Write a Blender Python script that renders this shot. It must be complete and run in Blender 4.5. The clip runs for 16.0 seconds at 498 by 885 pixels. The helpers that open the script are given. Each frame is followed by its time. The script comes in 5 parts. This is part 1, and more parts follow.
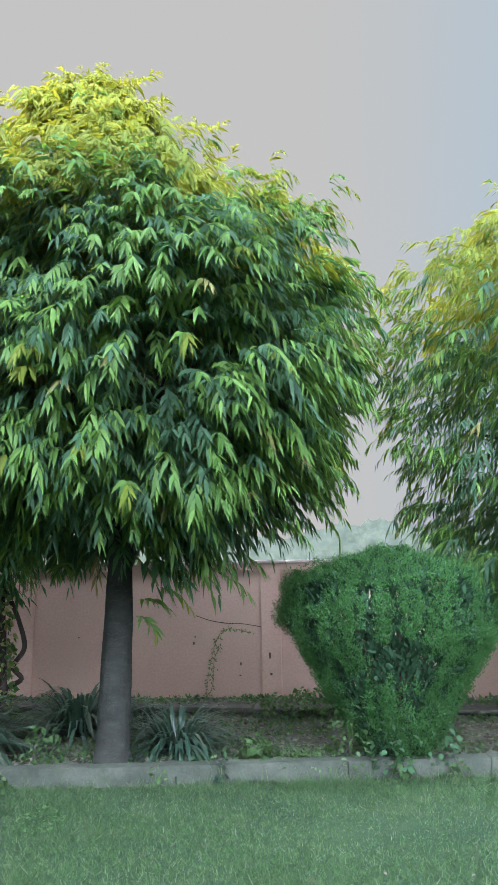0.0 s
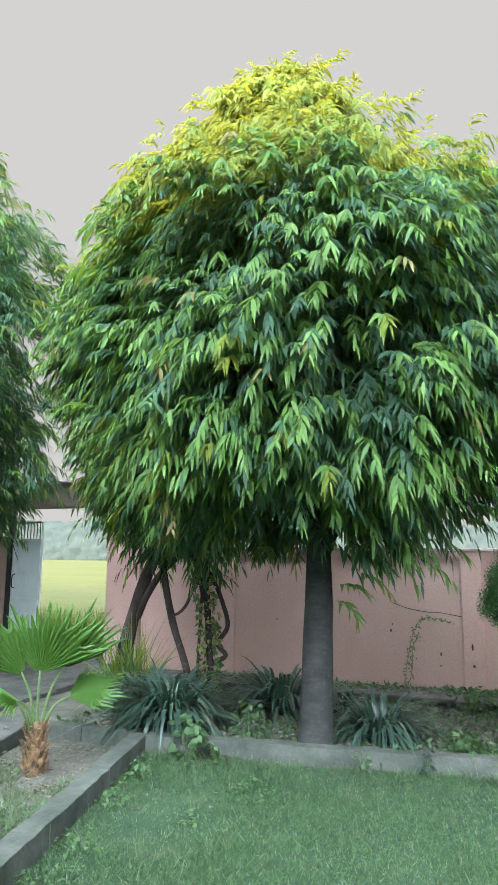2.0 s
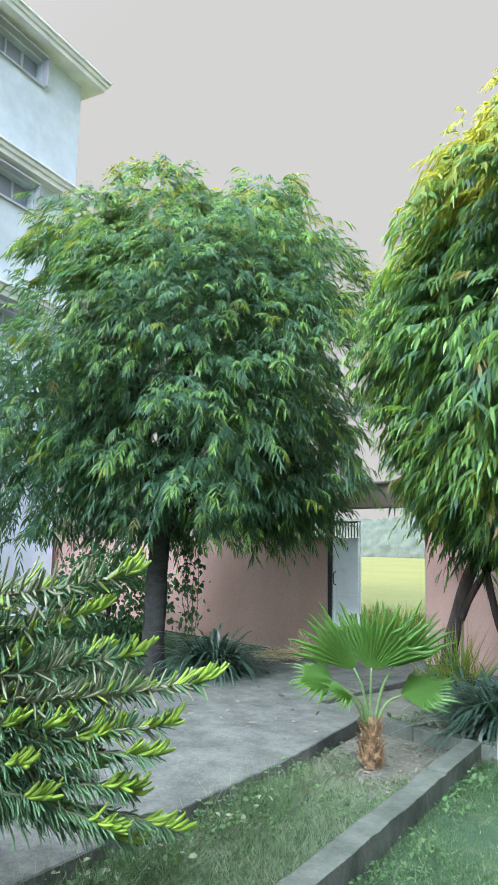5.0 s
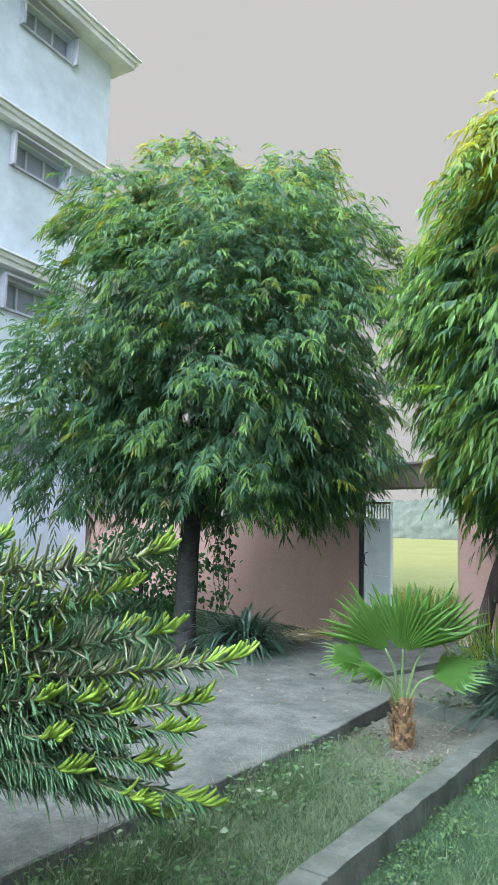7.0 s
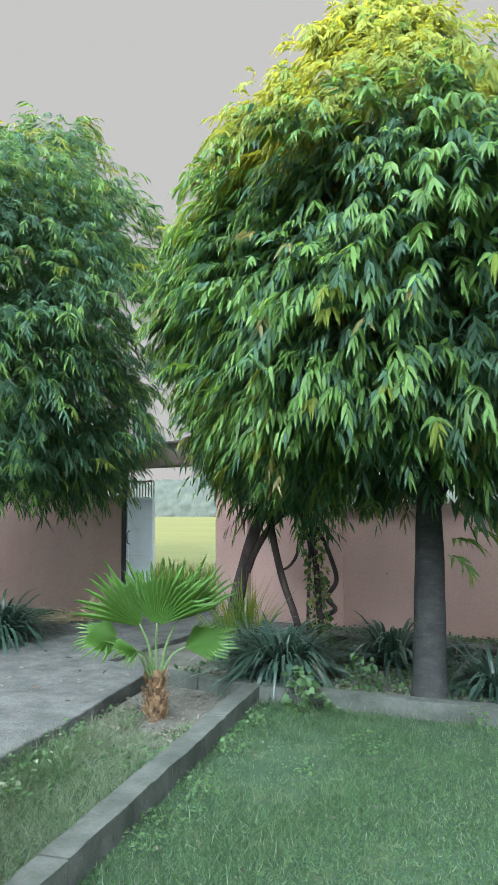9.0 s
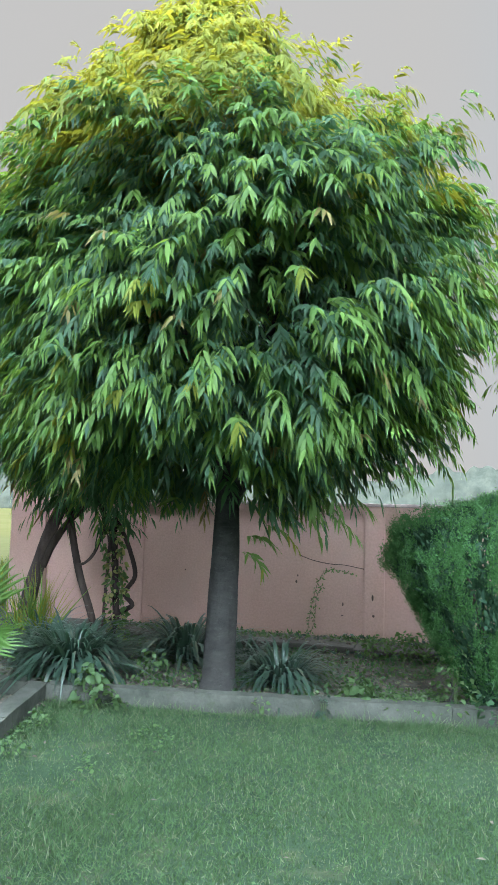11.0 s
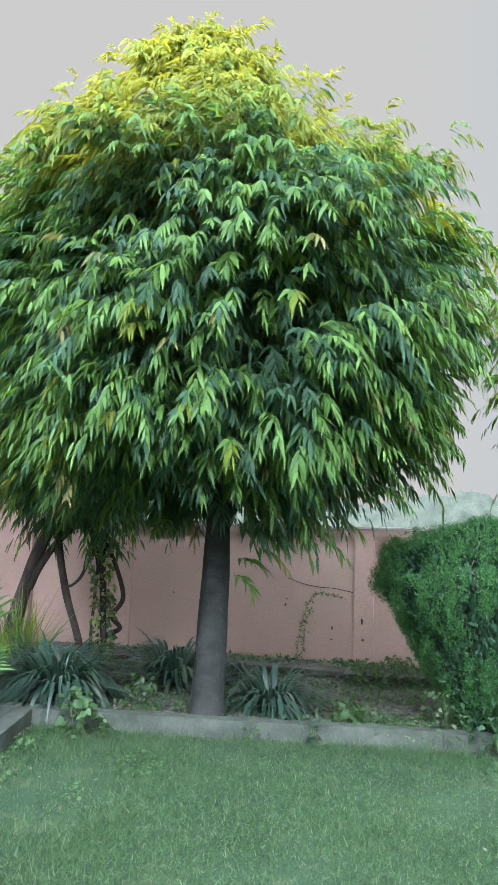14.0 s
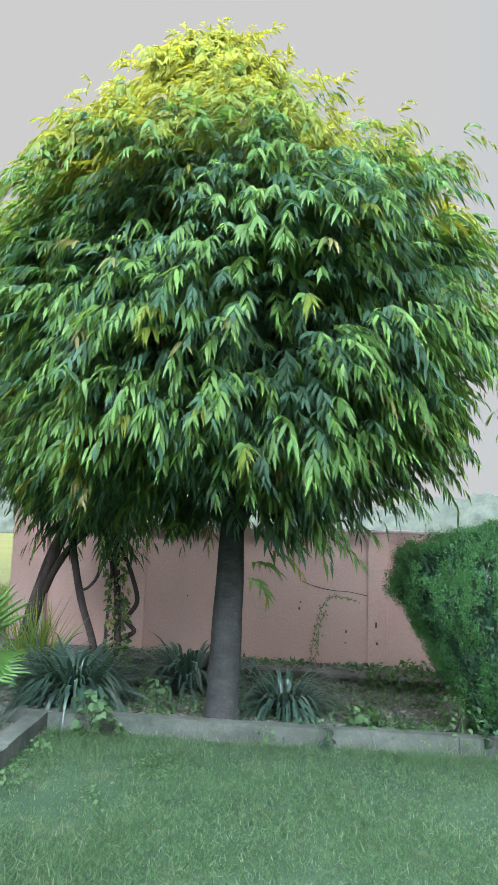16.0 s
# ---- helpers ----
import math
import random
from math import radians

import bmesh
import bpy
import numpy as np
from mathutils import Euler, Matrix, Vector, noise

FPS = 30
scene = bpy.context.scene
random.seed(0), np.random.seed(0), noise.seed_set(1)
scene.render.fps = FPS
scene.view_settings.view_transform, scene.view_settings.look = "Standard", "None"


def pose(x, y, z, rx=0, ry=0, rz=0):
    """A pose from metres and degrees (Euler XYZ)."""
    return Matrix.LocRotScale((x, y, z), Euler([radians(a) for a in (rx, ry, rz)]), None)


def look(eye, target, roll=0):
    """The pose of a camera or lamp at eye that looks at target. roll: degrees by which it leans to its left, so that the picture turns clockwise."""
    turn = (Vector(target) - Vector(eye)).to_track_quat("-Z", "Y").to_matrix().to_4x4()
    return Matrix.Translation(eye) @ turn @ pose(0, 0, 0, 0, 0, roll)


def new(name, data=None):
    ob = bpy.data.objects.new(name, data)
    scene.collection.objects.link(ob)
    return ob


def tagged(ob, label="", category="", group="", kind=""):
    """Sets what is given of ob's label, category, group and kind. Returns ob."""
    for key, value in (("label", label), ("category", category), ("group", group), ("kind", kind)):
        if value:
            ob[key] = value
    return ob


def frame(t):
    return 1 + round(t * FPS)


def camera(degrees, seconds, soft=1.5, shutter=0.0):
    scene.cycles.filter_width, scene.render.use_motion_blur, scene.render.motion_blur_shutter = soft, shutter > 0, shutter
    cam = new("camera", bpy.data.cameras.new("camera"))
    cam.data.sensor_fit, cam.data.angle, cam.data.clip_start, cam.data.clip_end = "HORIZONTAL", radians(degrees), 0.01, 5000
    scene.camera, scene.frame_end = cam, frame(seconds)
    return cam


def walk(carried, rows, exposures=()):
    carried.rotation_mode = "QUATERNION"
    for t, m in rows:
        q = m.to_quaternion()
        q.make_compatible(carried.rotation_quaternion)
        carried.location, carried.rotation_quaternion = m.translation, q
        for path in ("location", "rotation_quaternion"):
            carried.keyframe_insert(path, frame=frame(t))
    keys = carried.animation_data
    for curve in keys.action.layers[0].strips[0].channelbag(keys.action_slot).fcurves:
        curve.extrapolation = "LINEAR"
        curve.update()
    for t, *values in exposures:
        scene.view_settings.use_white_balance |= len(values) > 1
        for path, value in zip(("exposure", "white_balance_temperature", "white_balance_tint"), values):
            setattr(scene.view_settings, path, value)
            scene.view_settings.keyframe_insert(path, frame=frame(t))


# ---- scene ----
cam = camera(39.62, 16.0, soft=0.6)
PATH = [
    (0, (0.219, 0.515, 1.504), (0.013, 2.472, 1.862), -0.91),
    (0.5, (0.197, 0.510, 1.505), (-0.171, 2.442, 1.866), -0.59),
    (1, (0.175, 0.506, 1.502), (-0.338, 2.408, 1.846), -0.32),
    (1.5, (0.152, 0.499, 1.500), (-0.499, 2.359, 1.840), 0.26),
    (2, (0.122, 0.515, 1.502), (-0.598, 2.353, 1.822), 0.47),
    (2.5, (0.120, 0.518, 1.498), (-0.635, 2.346, 1.799), 0.52),
    (3, (0.123, 0.500, 1.504), (-0.681, 2.306, 1.808), 0.65),
    (3.5, (0.112, 0.473, 1.519), (-0.834, 2.210, 1.817), 0.68),
    (4, (0.098, 0.462, 1.527), (-1.032, 2.085, 1.820), 0.81),
    (4.5, (0.074, 0.448, 1.528), (-1.229, 1.938, 1.814), 1.33),
    (5, (0.054, 0.447, 1.529), (-1.379, 1.809, 1.829), 1.21),
    (5.2, (0.040, 0.455, 1.525), (-1.435, 1.768, 1.841), 1.35),
    (7.3, (0.031, 0.474, 1.521), (-1.463, 1.785, 1.748), 1.44),
    (7.5, (0.022, 0.490, 1.510), (-1.431, 1.844, 1.746), 0.80),
    (8, (0.054, 0.511, 1.512), (-1.269, 1.990, 1.758), 0.02),
    (8.5, (0.083, 0.534, 1.512), (-1.102, 2.129, 1.741), -0.62),
    (9, (0.105, 0.555, 1.507), (-0.891, 2.278, 1.700), -0.36),
    (9.5, (0.123, 0.578, 1.498), (-0.705, 2.391, 1.655), -0.05),
    (10, (0.148, 0.584, 1.498), (-0.556, 2.449, 1.656), 0.36),
    (10.2, (0.150, 0.586, 1.501), (-0.497, 2.472, 1.660), 0.77),
    (12.3, (0.130, 0.574, 1.497), (-0.310, 2.510, 1.739), 1.80),
    (12.5, (0.127, 0.573, 1.492), (-0.314, 2.508, 1.738), 1.78),
    (13, (0.123, 0.574, 1.494), (-0.313, 2.511, 1.739), 2.11),
    (13.5, (0.115, 0.565, 1.497), (-0.329, 2.499, 1.753), 2.11),
    (14, (0.118, 0.569, 1.493), (-0.343, 2.499, 1.748), 1.97),
    (14.5, (0.116, 0.563, 1.494), (-0.350, 2.490, 1.759), 2.01),
    (15, (0.113, 0.563, 1.492), (-0.358, 2.490, 1.751), 2.17),
    (15.5, (0.109, 0.565, 1.490), (-0.390, 2.484, 1.750), 1.79),
    (16, (0.105, 0.561, 1.497), (-0.389, 2.481, 1.759), 1.88),
]
walk(cam, [(t, look(eye, target, roll)) for t, eye, target, roll in PATH],
     [(0, 1.88, 6400, 12), (1, 1.98, 6450, 12), (2, 2.12, 6500, 12), (5, 2.15, 6450, 12), (7.5, 1.96, 6450, 12), (9, 1.94, 6450, 12), (10, 1.90, 6450, 12), (12.5, 1.98, 6400, 12), (16, 2.04, 6400, 12)])

# ---- world, sun, exposure ----
SUN_EL, SUN_AZ = 17.0, -168.0      # degrees; azimuth from +y towards +x
world = bpy.data.worlds.new("hazy_sky")
scene.world = world
world.use_nodes = True
wn = world.node_tree
wn.nodes.clear()
sky = wn.nodes.new("ShaderNodeTexSky")
sky.sky_type = "NISHITA"
sky.sun_disc = False
sky.sun_elevation = radians(SUN_EL)
sky.sun_rotation = radians(SUN_AZ)
sky.air_density, sky.dust_density, sky.ozone_density = 1.0, 9.0, 1.0
haze = wn.nodes.new("ShaderNodeMix")
haze.data_type = "RGBA"
haze.inputs["Factor"].default_value = 0.965
bg = wn.nodes.new("ShaderNodeBackground")
bg.inputs["Strength"].default_value = 0.039
wout = wn.nodes.new("ShaderNodeOutputWorld")
wn.links.new(sky.outputs["Color"], haze.inputs["A"])
# the haze turns bluer away from the sun
way = wn.nodes.new("ShaderNodeTexCoord")
axes = wn.nodes.new("ShaderNodeSeparateXYZ")
wn.links.new(way.outputs["Generated"], axes.inputs["Vector"])
east = wn.nodes.new("ShaderNodeMapRange")
east.interpolation_type = "SMOOTHSTEP"
east.inputs["From Min"].default_value, east.inputs["From Max"].default_value = -0.02, 0.36
wn.links.new(axes.outputs["X"], east.inputs["Value"])
tone = wn.nodes.new("ShaderNodeMix")
tone.data_type = "RGBA"
tone.inputs["A"].default_value, tone.inputs["B"].default_value = (3.95, 3.95, 3.82, 1), (3.2, 3.95, 4.5, 1)
wn.links.new(east.outputs["Result"], tone.inputs["Factor"])
wn.links.new(tone.outputs["Result"], haze.inputs["B"])
# broad glow added to the unseen sky behind the camera, as fill for the shade
toward = wn.nodes.new("ShaderNodeVectorMath")
toward.operation = "DOT_PRODUCT"
g_az, g_el = radians(-176.0), radians(36.0)
toward.inputs[1].default_value = (math.sin(g_az) * math.cos(g_el), math.cos(g_az) * math.cos(g_el), math.sin(g_el))
front = wn.nodes.new("ShaderNodeMath")
front.operation = "MAXIMUM"
front.inputs[1].default_value = 0.0
fall = wn.nodes.new("ShaderNodeMath")
fall.operation = "POWER"
fall.inputs[1].default_value = 3.6
glow = wn.nodes.new("ShaderNodeMix")
glow.data_type, glow.blend_type = "RGBA", "ADD"
glow.inputs["B"].default_value = (143.0, 162.0, 200.0, 1)
wn.links.new(way.outputs["Generated"], toward.inputs[0])
wn.links.new(toward.outputs["Value"], front.inputs[0])
wn.links.new(front.outputs["Value"], fall.inputs[0])
wn.links.new(fall.outputs["Value"], glow.inputs["Factor"])
wn.links.new(haze.outputs["Result"], glow.inputs["A"])
wn.links.new(glow.outputs["Result"], bg.inputs["Color"])
wn.links.new(bg.outputs["Background"], wout.inputs["Surface"])

sun_data = bpy.data.lights.new("sun", "SUN")
sun_data.energy, sun_data.angle, sun_data.color = 3.2, radians(1.0), (1.0, 0.82, 0.46)
sun = new("sun", sun_data)
az, el = radians(SUN_AZ), radians(SUN_EL)
to_sun = Vector((math.sin(az) * math.cos(el), math.cos(az) * math.cos(el), math.sin(el)))
sun.matrix_world = look(to_sun * 60, (0, 0, 0))


# ---- materials ----
def nodes_of(name):
    m = bpy.data.materials.new(name)
    m.use_nodes = True
    nt = m.node_tree
    b = nt.nodes["Principled BSDF"]
    return m, nt, b


def add(nt, kind, **values):
    n = nt.nodes.new(kind)
    for k, v in values.items():
        n.inputs[k].default_value = v
    return n


def ramp(nt, source, stops):
    r = nt.nodes.new("ShaderNodeValToRGB")
    while len(r.color_ramp.elements) < len(stops):
        r.color_ramp.elements.new(0.5)
    for e, (p, c) in zip(r.color_ramp.elements, stops):
        e.position, e.color = p, (*c, 1)
    nt.links.new(source, r.inputs["Fac"])
    return r


def mix(nt, factor, a, b, blend="MIX"):
    n = nt.nodes.new("ShaderNodeMix")
    n.data_type, n.blend_type = "RGBA", blend
    for key, v in (("Factor", factor), ("A", a), ("B", b)):
        if isinstance(v, (int, float)):
            n.inputs[key].default_value = v
        elif isinstance(v, tuple):
            n.inputs[key].default_value = (*v, 1)
        else:
            nt.links.new(v, n.inputs[key])
    return n.outputs["Result"]


def world_pos(nt):
    return nt.nodes.new("ShaderNodeNewGeometry").outputs["Position"]


def noise_tex(nt, vec, scale, detail=4.0, rough=0.6, stretch=None):
    if stretch:
        mp = add(nt, "ShaderNodeMapping", Scale=stretch)
        nt.links.new(vec, mp.inputs["Vector"])
        vec = mp.outputs["Vector"]
    n = add(nt, "ShaderNodeTexNoise", Scale=scale, Detail=detail, Roughness=rough)
    nt.links.new(vec, n.inputs["Vector"])
    return n.outputs["Fac"]


def bump(nt, b, height, strength=0.3, distance=0.01):
    n = add(nt, "ShaderNodeBump", Strength=strength, Distance=distance)
    nt.links.new(height, n.inputs["Height"])
    nt.links.new(n.outputs["Normal"], b.inputs["Normal"])


def surface(name, dark, light, scale=3.0, fine=60.0, rough=0.85, relief=0.3, stain=None, stain_amount=0.5, stretch=None, distance=0.006):
    """A two-scale mottled surface with fine relief, and stains of another colour."""
    m, nt, b = nodes_of(name)
    v = world_pos(nt)
    big = noise_tex(nt, v, scale, 5, 0.6, stretch)
    small = noise_tex(nt, v, fine, 3, 0.7)
    c = ramp(nt, big, ((0.3, dark), (0.7, light))).outputs["Color"]
    c = mix(nt, 0.55, c, ramp(nt, small, ((0.25, (0.55,) * 3), (0.75, (1.0,) * 3))).outputs["Color"], "MULTIPLY")
    if stain:
        s = noise_tex(nt, v, scale * 2.3, 6, 0.7, stretch)
        f = ramp(nt, s, ((0.55, (0,) * 3), (0.72, (stain_amount,) * 3))).outputs["Color"]
        c = mix(nt, f, c, stain)
    nt.links.new(c, b.inputs["Base Color"])
    b.inputs["Roughness"].default_value = rough
    b.inputs["Specular IOR Level"].default_value = 0.12 if rough > 0.8 else 0.4
    bump(nt, b, small, relief, distance)
    return m


def leaf_material(name, dark, light, through_colour, rough=0.42, trans=0.35, spec=0.2, mute=0.27, vary=True):
    grey = lambda c: tuple((1 - mute) * v + mute * (0.3 * c[0] + 0.6 * c[1] + 0.1 * c[2]) for v in c)
    dark, light = grey(dark), grey(light)
    m, nt, b = nodes_of(name)
    rnd = nt.nodes.new("ShaderNodeNewGeometry")
    c = ramp(nt, rnd.outputs["Random Per Island"], ((0.0, dark), (1.0, light))).outputs["Color"]
    n = noise_tex(nt, rnd.outputs["Position"], 14.0, 3)
    c = mix(nt, 1.0, c, ramp(nt, rnd.outputs["Random Per Island"], ((0.0, (0.95,) * 3), (0.35, (0.55,) * 3), (0.7, (1.05,) * 3), (1.0, (0.75,) * 3))).outputs["Color"], "MULTIPLY") if vary else c
    c = mix(nt, 0.35, c, ramp(nt, n, ((0.3, (0.5,) * 3), (0.7, (1.0,) * 3))).outputs["Color"], "MULTIPLY")
    nt.links.new(c, b.inputs["Base Color"])
    b.inputs["Roughness"].default_value = rough
    b.inputs["Specular IOR Level"].default_value = spec
    t = nt.nodes.new("ShaderNodeBsdfTranslucent")
    t.inputs["Color"].default_value = (*through_colour, 1)
    mx = nt.nodes.new("ShaderNodeMixShader")
    mx.inputs["Fac"].default_value = trans
    nt.links.new(b.outputs["BSDF"], mx.inputs[1])
    nt.links.new(t.outputs["BSDF"], mx.inputs[2])
    nt.links.new(mx.outputs["Shader"], nt.nodes["Material Output"].inputs["Surface"])
    return m


M_LEAF_OLD = leaf_material("leaf_mature", (0.032, 0.092, 0.051), (0.060, 0.150, 0.068), (0.13, 0.32, 0.08), 0.5, 0.32, 0.10, 0.2)
M_LEAF_MID = leaf_material("leaf_green", (0.062, 0.165, 0.032), (0.125, 0.265, 0.038), (0.26, 0.44, 0.05), 0.45, 0.33, 0.15, 0.14)
# young leaves; the yellow also paints sunlight onto the crown tops
M_LEAF_NEW_LIT = leaf_material("leaf_young_lit", (0.115, 0.180, 0.020), (0.185, 0.225, 0.027), (0.38, 0.37, 0.03), 0.5, 0.40, 0.12, 0.08, False)
M_LEAF_COPPER = leaf_material("leaf_copper", (0.15, 0.165, 0.045), (0.22, 0.19, 0.06), (0.34, 0.30, 0.08), 0.45, 0.33, 0.2, 0.05)
M_LILY = leaf_material("lily_leaf", (0.020, 0.058, 0.038), (0.050, 0.112, 0.070), (0.08, 0.18, 0.06), 0.30, 0.15, 0.45, 0.1)
M_LILY_DRY = leaf_material("lily_leaf_pale", (0.085, 0.12, 0.07), (0.17, 0.19, 0.12), (0.2, 0.22, 0.1), 0.5, 0.2)
M_PALM = leaf_material("fan_leaf", (0.082, 0.215, 0.036), (0.130, 0.285, 0.056), (0.30, 0.48, 0.07), 0.42, 0.3, 0.2, 0.06)
M_GRASS = leaf_material("grass_blade", (0.044, 0.100, 0.040), (0.092, 0.184, 0.070), (0.18, 0.30, 0.10), 0.6, 0.25, 0.04, 0.14)
M_GRASS_DRY = leaf_material("grass_dry", (0.125, 0.185, 0.082), (0.205, 0.27, 0.128), (0.28, 0.34, 0.14), 0.6, 0.25)
M_WEED = leaf_material("weed_leaf", (0.048, 0.128, 0.040), (0.092, 0.205, 0.062), (0.19, 0.36, 0.06), 0.5, 0.3, 0.1)
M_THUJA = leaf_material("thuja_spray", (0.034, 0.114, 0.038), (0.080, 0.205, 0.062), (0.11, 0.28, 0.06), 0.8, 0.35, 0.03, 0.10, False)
# darker copy of the spray green, painting the shade inside the bush
M_THUJA_SHADED = leaf_material("thuja_inner_shaded", (0.024, 0.080, 0.040), (0.045, 0.130, 0.060), (0.05, 0.10, 0.02), 0.85, 0.1, 0.02, 0.2, False)
M_PINE = leaf_material("pine_needle", (0.056, 0.134, 0.064), (0.110, 0.215, 0.092), (0.12, 0.26, 0.08), 0.75, 0.3, 0.03, 0.1, False)
M_PINE_NEW = leaf_material("pine_tip", (0.15, 0.265, 0.036), (0.22, 0.335, 0.05), (0.40, 0.5, 0.06), 0.5, 0.3, 0.2, 0.0, False)
M_PINE_BROWN = leaf_material("pine_faded", (0.16, 0.205, 0.09), (0.24, 0.27, 0.135), (0.26, 0.29, 0.12), 0.8, 0.25, 0.03, 0.27, False)
M_CREEPER = leaf_material("creeper_leaf", (0.10, 0.16, 0.04), (0.40, 0.42, 0.10), (0.45, 0.5, 0.1), 0.4, 0.35)
M_LITTER = leaf_material("dry_leaf", (0.12, 0.10, 0.07), (0.25, 0.21, 0.14), (0.18, 0.13, 0.07), 0.7, 0.1)
# straw yellow raised so that sunlight on the heap is in the colour
M_STRAW_SUNLIT = leaf_material("straw", (0.52, 0.42, 0.16), (0.72, 0.60, 0.28), (0.4, 0.3, 0.1), 0.7, 0.1)
# greyed green with the distance haze put into the colour
M_FAR = surface("far_foliage_haze", (0.024, 0.034, 0.030), (0.048, 0.062, 0.053), 0.55, 3.5, 0.95, 0.3)
M_FIELD = surface("field_crop", (0.094, 0.106, 0.032), (0.124, 0.128, 0.054), 0.12, 3.0, 0.9, 0.3)
M_BARK = surface("bark", (0.032, 0.034, 0.030), (0.062, 0.064, 0.057), 9.0, 70.0, 0.9, 0.8, (0.10, 0.104, 0.093), 0.5, (0.8, 0.8, 1.8), 0.012)
M_BARK_DARK = surface("bark_dark", (0.045, 0.036, 0.030), (0.105, 0.085, 0.070), 9.0, 80.0, 0.9, 0.6, None, 0.5, (1, 1, 0.3), 0.01)
M_TWIG = surface("twig", (0.06, 0.07, 0.03), (0.12, 0.12, 0.05), 12.0, 60.0, 0.8, 0.2)
M_WALL = surface("pink_plaster", (0.475, 0.312, 0.245), (0.57, 0.392, 0.315), 0.8, 45.0, 0.9, 0.25, (0.45, 0.33, 0.27), 0.55, (1, 1, 0.5), 0.004)
M_COPING = surface("pale_coping", (0.38, 0.31, 0.27), (0.52, 0.45, 0.40), 2.0, 40.0, 0.9, 0.3, (0.2, 0.17, 0.15), 0.6)
M_CONCRETE = surface("kerb_concrete", (0.052, 0.064, 0.048), (0.124, 0.136, 0.110), 5.0, 45.0, 0.9, 0.8, (0.062, 0.080, 0.050), 0.85, None, 0.012)
M_PATH = surface("path_concrete", (0.070, 0.077, 0.065), (0.148, 0.154, 0.130), 4.5, 36.0, 0.95, 1.0, (0.066, 0.072, 0.060), 0.85, None, 0.016)
M_SOIL = surface("bed_soil", (0.092, 0.096, 0.072), (0.170, 0.170, 0.132), 5.0, 45.0, 0.95, 0.9, (0.11, 0.15, 0.08), 0.7, None, 0.02)
M_LAWN = surface("lawn_ground", (0.032, 0.066, 0.034), (0.056, 0.100, 0.050), 1.6, 70.0, 0.95, 0.9, (0.16, 0.16, 0.085), 0.5, None, 0.02)
M_LINTEL = surface("lintel_plaster", (0.21, 0.175, 0.135), (0.29, 0.24, 0.185), 2.0, 40.0, 0.9, 0.3)
M_STEEL = surface("black_steel", (0.018, 0.018, 0.020), (0.035, 0.033, 0.032), 8.0, 90.0, 0.5, 0.2)
M_GATE = surface("grey_green_paint", (0.74, 0.81, 0.77), (0.80, 0.86, 0.82), 2.0, 60.0, 0.5, 0.15, (0.45, 0.44, 0.36), 0.4)
M_RUST = surface("brown_paint", (0.20, 0.10, 0.075), (0.30, 0.16, 0.12), 12.0, 60.0, 0.7, 0.2)
M_HOUSE = surface("pale_blue_wall", (0.56, 0.63, 0.68), (0.63, 0.69, 0.73), 0.6, 1.7, 0.85, 0.05, (0.62, 0.70, 0.74), 0.4)
M_CORNICE = surface("cream_cornice", (0.80, 0.80, 0.80), (0.86, 0.86, 0.85), 0.8, 2.0, 0.85, 0.05)
M_WHITE = surface("white_limewash", (0.74, 0.75, 0.75), (0.82, 0.82, 0.81), 0.5, 20.0, 0.9, 0.2)
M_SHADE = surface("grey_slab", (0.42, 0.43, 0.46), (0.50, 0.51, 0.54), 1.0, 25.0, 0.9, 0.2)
# green-stained cement, darkened to paint the shadow band along the ledge
M_LEDGE_SHADE = surface("shade_dark_cement", (0.085, 0.085, 0.07), (0.18, 0.17, 0.145), 5.0, 50.0, 0.95, 0.7, (0.06, 0.08, 0.04), 0.7)
M_CRACK = surface("crack_dark", (0.075, 0.055, 0.046), (0.12, 0.09, 0.075), 10.0, 60.0, 0.95, 0.2)
M_BOOT = surface("palm_fibre", (0.05, 0.036, 0.022), (0.28, 0.18, 0.09), 22.0, 90.0, 0.9, 0.6)
M_PETIOLE = surface("petiole", (0.065, 0.125, 0.035), (0.11, 0.19, 0.055), 10.0, 50.0, 0.5, 0.1)
M_GLASS, _nt, _b = nodes_of("window_glass")
_b.inputs["Base Color"].default_value = (0.22, 0.24, 0.28, 1)
_b.inputs["Roughness"].default_value = 0.25
_b.inputs["Specular IOR Level"].default_value = 0.8


# ---- mesh helpers ----
rng = np.random.default_rng(7)


def thing(name, label, category, at=(0, 0, 0), kind="", group=""):
    e = new(name)
    e.location = at
    return tagged(e, label, category, group, kind)


def link_mesh(name, me, materials, parent=None, label=""):
    for m in materials if isinstance(materials, (list, tuple)) else [materials]:
        me.materials.append(m)
    ob = new(name, me)
    if parent:
        ob.parent = parent
        ob.matrix_parent_inverse = Matrix.Translation(-parent_place(parent))
    if label:
        ob["label"] = label
    return ob


def parent_place(o):
    return Vector(o.location) if o.type == "EMPTY" else Vector((0, 0, 0))


def part(name, bm, material, parent=None, label="", smooth=False):
    me = bpy.data.meshes.new(name)
    bm.to_mesh(me)
    bm.free()
    if smooth:
        me.polygons.foreach_set("use_smooth", [True] * len(me.polygons))
    return link_mesh(name, me, material, parent, label)


